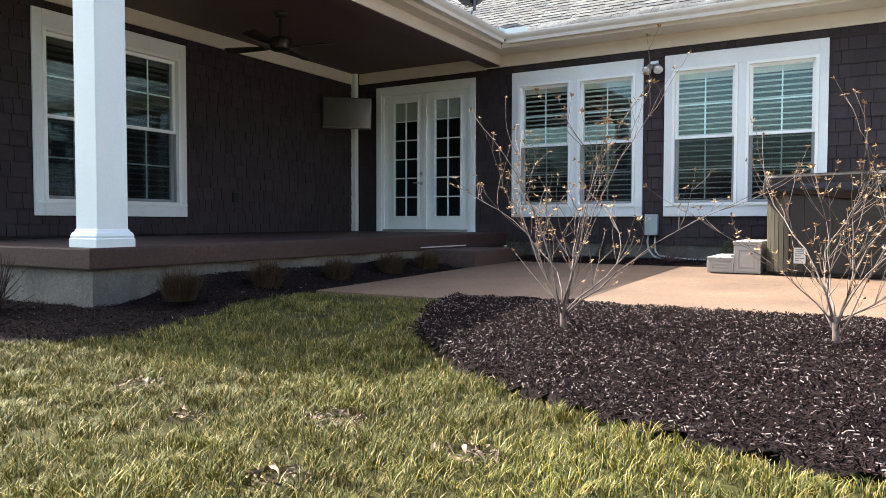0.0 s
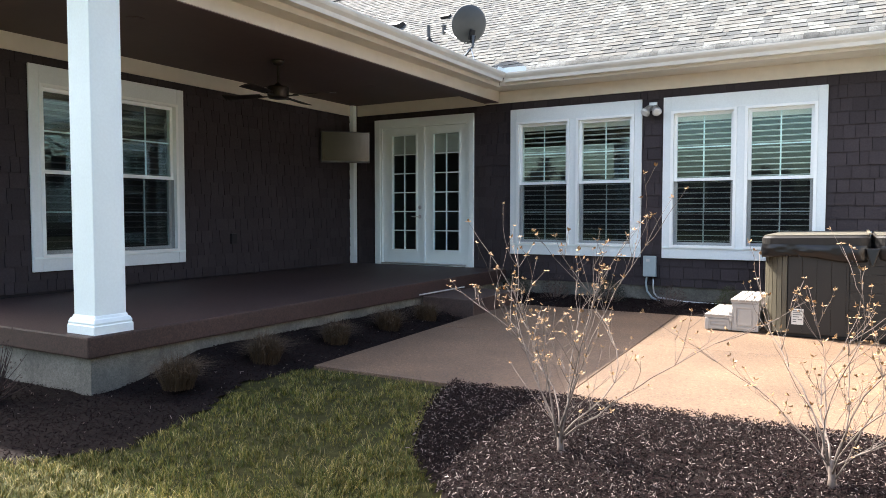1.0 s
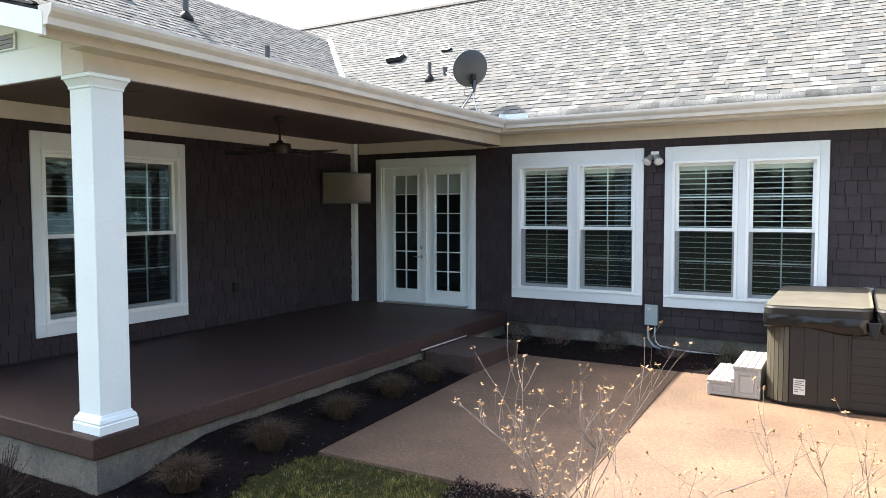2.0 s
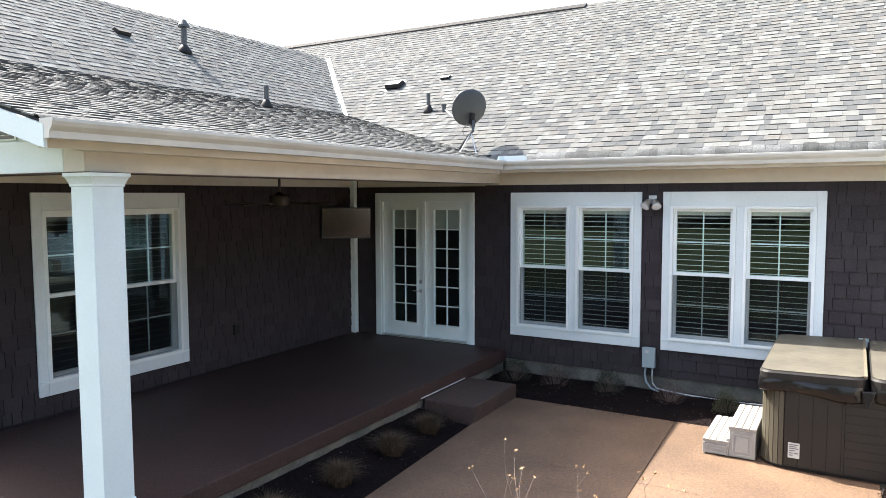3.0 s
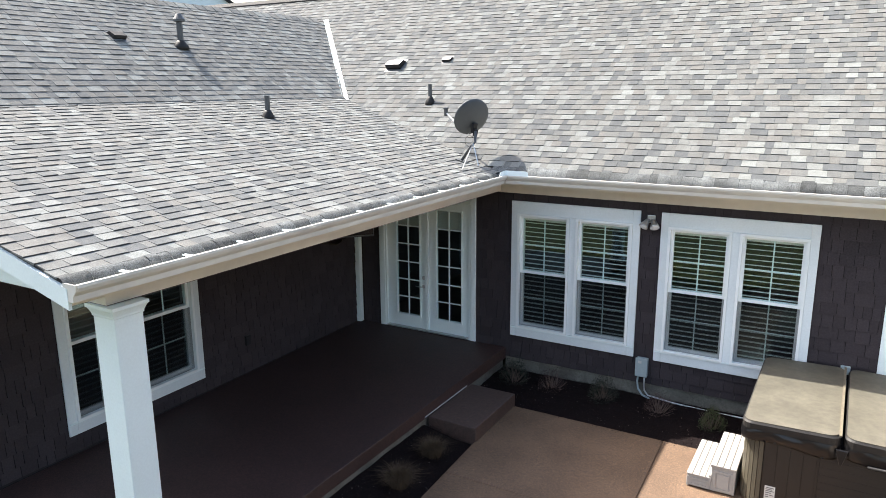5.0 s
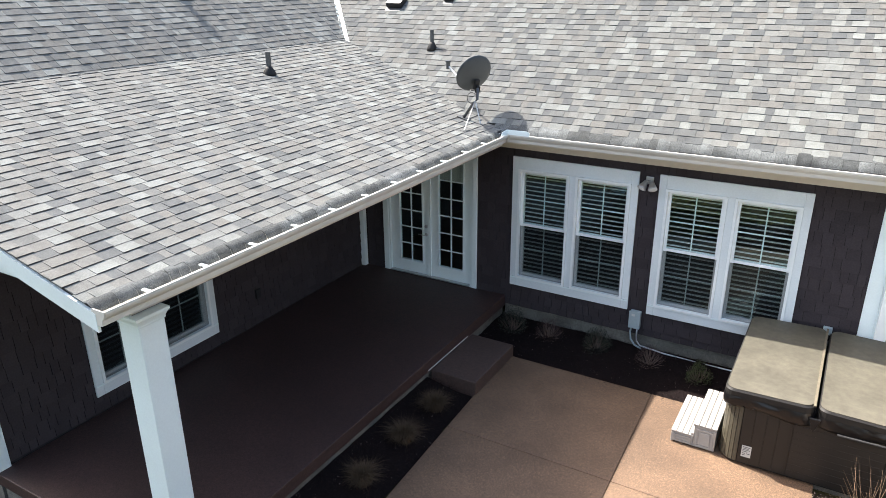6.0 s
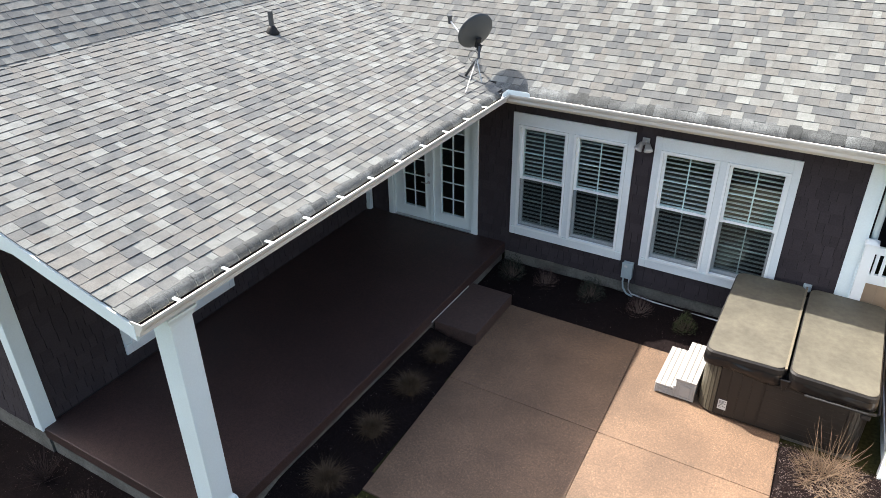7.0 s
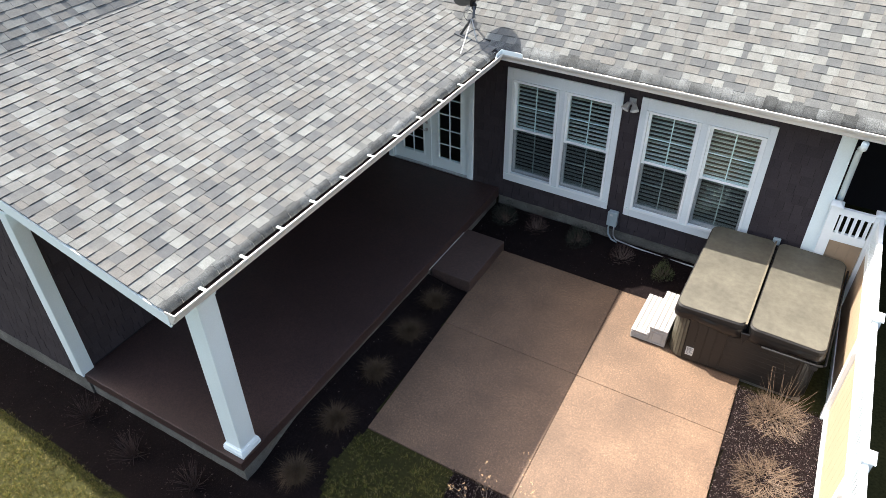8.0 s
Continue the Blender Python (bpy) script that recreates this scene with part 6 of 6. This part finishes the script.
def dead_leaf(x, y, s, turn, seed):
    t = tagged(new("dead_leaf"), "curled pale dead leaf on the grass", "leaf", "dead leaves on the lawn")
    t.location = (x, y, lawn_height(x, y) + 0.010)
    rr = random.Random(seed)
    v, n = [], 7
    for i in range(n + 1):
        q = i / n
        w = s * 0.32 * math.sin(math.pi * min(1, q * 0.9 + 0.08))
        z = 0.012 * math.sin(q * 3.0)
        v += [(s * (q - 0.5), -w, z + 0.010 * rr.random() + w * 0.5), (s * (q - 0.5), 0, z), (s * (q - 0.5), w, z + 0.012 * rr.random() + w * 0.5)]
    f = [q for i in range(n) for q in ((3 * i, 3 * i + 3, 3 * i + 4, 3 * i + 1), (3 * i + 1, 3 * i + 4, 3 * i + 5, 3 * i + 2))]
    part("blade", Mb().add(v, f), M_DEADLEAF, t, smooth=True)
    t.rotation_euler = (rr.uniform(-0.3, 0.3), rr.uniform(-0.3, 0.3), turn)


for i, (x, y, s) in enumerate(((5.04, -7.54, 0.05), (5.52, -7.34, 0.05), (5.99, -7.44, 0.06), (6.02, -7.93, 0.07), (6.06, -7.88, 0.05), (5.66, -7.80, 0.07), (6.75, -7.76, 0.06), (4.55, -7.31, 0.06))):
    dead_leaf(x, y, s * 0.6, i * 1.3, 90 + i)


def leaf_litter():
    """Broken brown leaf and stem bits in the worn patches."""
    rr = random.Random(17)
    mb = Mb()
    for px, py, pr in BARE:
        for _ in range(int(9000 * pr * pr) + 20):
            a, q = rr.uniform(0, 6.28), pr * 1.15 * math.sqrt(rr.random())
            x, y = px + q * math.cos(a), py + q * math.sin(a) / 1.3
            m = Matrix.Translation((x, y, lawn_height(x, y) + rr.uniform(0.0, 0.012))) @ Euler((rr.gauss(0, 0.5), rr.gauss(0, 0.5), rr.uniform(0, 6.3))).to_matrix().to_4x4()
            ln, w = rr.uniform(0.004, 0.020), rr.uniform(0.001, 0.007)
            mb.add([m @ Vector(p) for p in ((-ln, 0, 0), (0, -w, 0.003), (ln, 0, 0.001), (0, w, 0.004))], [(0, 1, 2), (0, 2, 3)])
    tagged(part("leaf_litter", mb, M_LITTER, None, "broken brown leaves in bare patches of lawn"), category="leaf litter", kind="stuff")


leaf_litter()

# ---------------------------------------------------------------- distance
def far_woods():
    """Bare woods round the open side of the garden, out of view; the eastern ones block sky light."""
    rr = random.Random(99)
    mb = Mb()
    for _ in range(260):
        a = rr.uniform(-165, 35)
        q = rr.uniform(42, 75)
        p = Vector((5 + q * math.cos(radians(a)), -6 + q * math.sin(radians(a)), -0.1))
        h = rr.uniform(4, 7) * q / 60
        # Eastern trees are added nearer and taller to hold back the sky's light.
        if a > -50:
            q *= 0.52
            p = Vector((5 + q * math.cos(radians(a)), -6 + q * math.sin(radians(a)), -0.1))
            h = rr.uniform(10, 14)
        mb.tube([p, p + Vector((0, 0, h * 0.5)), p + Vector((rr.uniform(-0.5, 0.5), 0, h))], [0.22, 0.14, 0.03], 5)
        for _ in range(190):
            b, z = rr.uniform(0, 6.28), rr.uniform(0.05, 1.0)
            w = h * 0.38 * (1.05 - z * 0.8)
            c = p + Vector((w * rr.random() * math.cos(b), w * rr.random() * math.sin(b), h * z))
            d = Vector((rr.uniform(-1, 1), rr.uniform(-1, 1), rr.uniform(-0.4, 1))).normalized() * rr.uniform(0.4, 1.1)
            u = d.cross(Vector((0.2, 0.9, 0.3))).normalized() * rr.uniform(0.04, 0.14)
            mb.add([c - d, c + u, c + d, c - u], [(0, 1, 2), (0, 2, 3)])
    tagged(part("distant_woods", mb, M_WOODS, None, "unseen bare brown woods, raised eastward to block sky light"), category="woods", kind="stuff")


far_woods()
nh = thing("neighbour_house", (-17.56, 11.64, -0.1), "distant house with a white gable above the ridge", "house")
nh.rotation_euler = (0, 0, radians(49.5))
part("wall", Mb().add([(-4, 0, 0), (4, 0, 0), (4, 0, 6.2), (0, 0, 9.05), (-4, 0, 6.2), (-4, 9, 0), (4, 9, 0), (4, 9, 6.2), (0, 9, 9.05), (-4, 9, 6.2)],
     [(0, 1, 2, 3, 4), (9, 8, 7, 6, 5), (0, 5, 6, 1), (1, 6, 7, 2), (4, 9, 5, 0)]), M_TRIM, nh)
for s_ in (-1, 1):
    part("roof_slope", Mb().add([(s_ * 4.4, -0.2, 6.05), (0, -0.2, 9.2), (0, 9.3, 9.2), (s_ * 4.4, 9.3, 6.05), (s_ * 4.4, -0.2, 5.93), (0, -0.2, 9.08), (0, 9.3, 9.08), (s_ * 4.4, 9.3, 5.93)],
         [(0, 1, 2, 3), (7, 6, 5, 4), (0, 4, 5, 1), (1, 5, 6, 2), (2, 6, 7, 3), (3, 7, 4, 0)]), M_ROOF_B, nh)
part("gable_vent", Mb().add([(-0.3, -0.04, 8.35), (0.3, -0.04, 8.35), (0, -0.04, 8.6), (-0.3, -0.002, 8.35), (0.3, -0.002, 8.35), (0, -0.002, 8.6)], [(0, 1, 2), (5, 4, 3), (0, 3, 4, 1), (1, 4, 5, 2), (2, 5, 3, 0)]), M_DARKMETAL, nh)

# ---------------------------------------------------------------- siding pieces
HN = [DOOR, WIN_A, WIN_B]
many("siding_shake", shakes("x", 2.64, 7.285, 0.20, 2.627, HN, -0.001, -1, random.Random(41)), lambda c: c.x > 4.4 or c.z < 0.56, north, M_SIDE_O, M_SIDE_I, "rows of dark brown shakes")
many("siding_shake", shakes("x", 0.10, 2.64, 0.335, 2.62, HN, -0.001, -1, random.Random(42)), lambda c: False, north, M_SIDE_O, M_SIDE_I, "rows of dark brown shakes under the porch")
many("siding_shake", shakes("y", -6.12, -0.112, 0.335, 2.62, [WIN_C], 0.001, 1, random.Random(43)), lambda c: c.y > -3.3 and c.z > 0.6, west, M_SIDE_O, M_SIDE_I, "rows of dark brown shakes")
many("siding_shake", shakes("x", -6.0, -0.121, 0.24, 2.78, [], -6.271, -1, random.Random(44)), lambda c: c.x > -2.2, south, M_SIDE_O, M_SIDE_I, "rows of dark brown shakes")
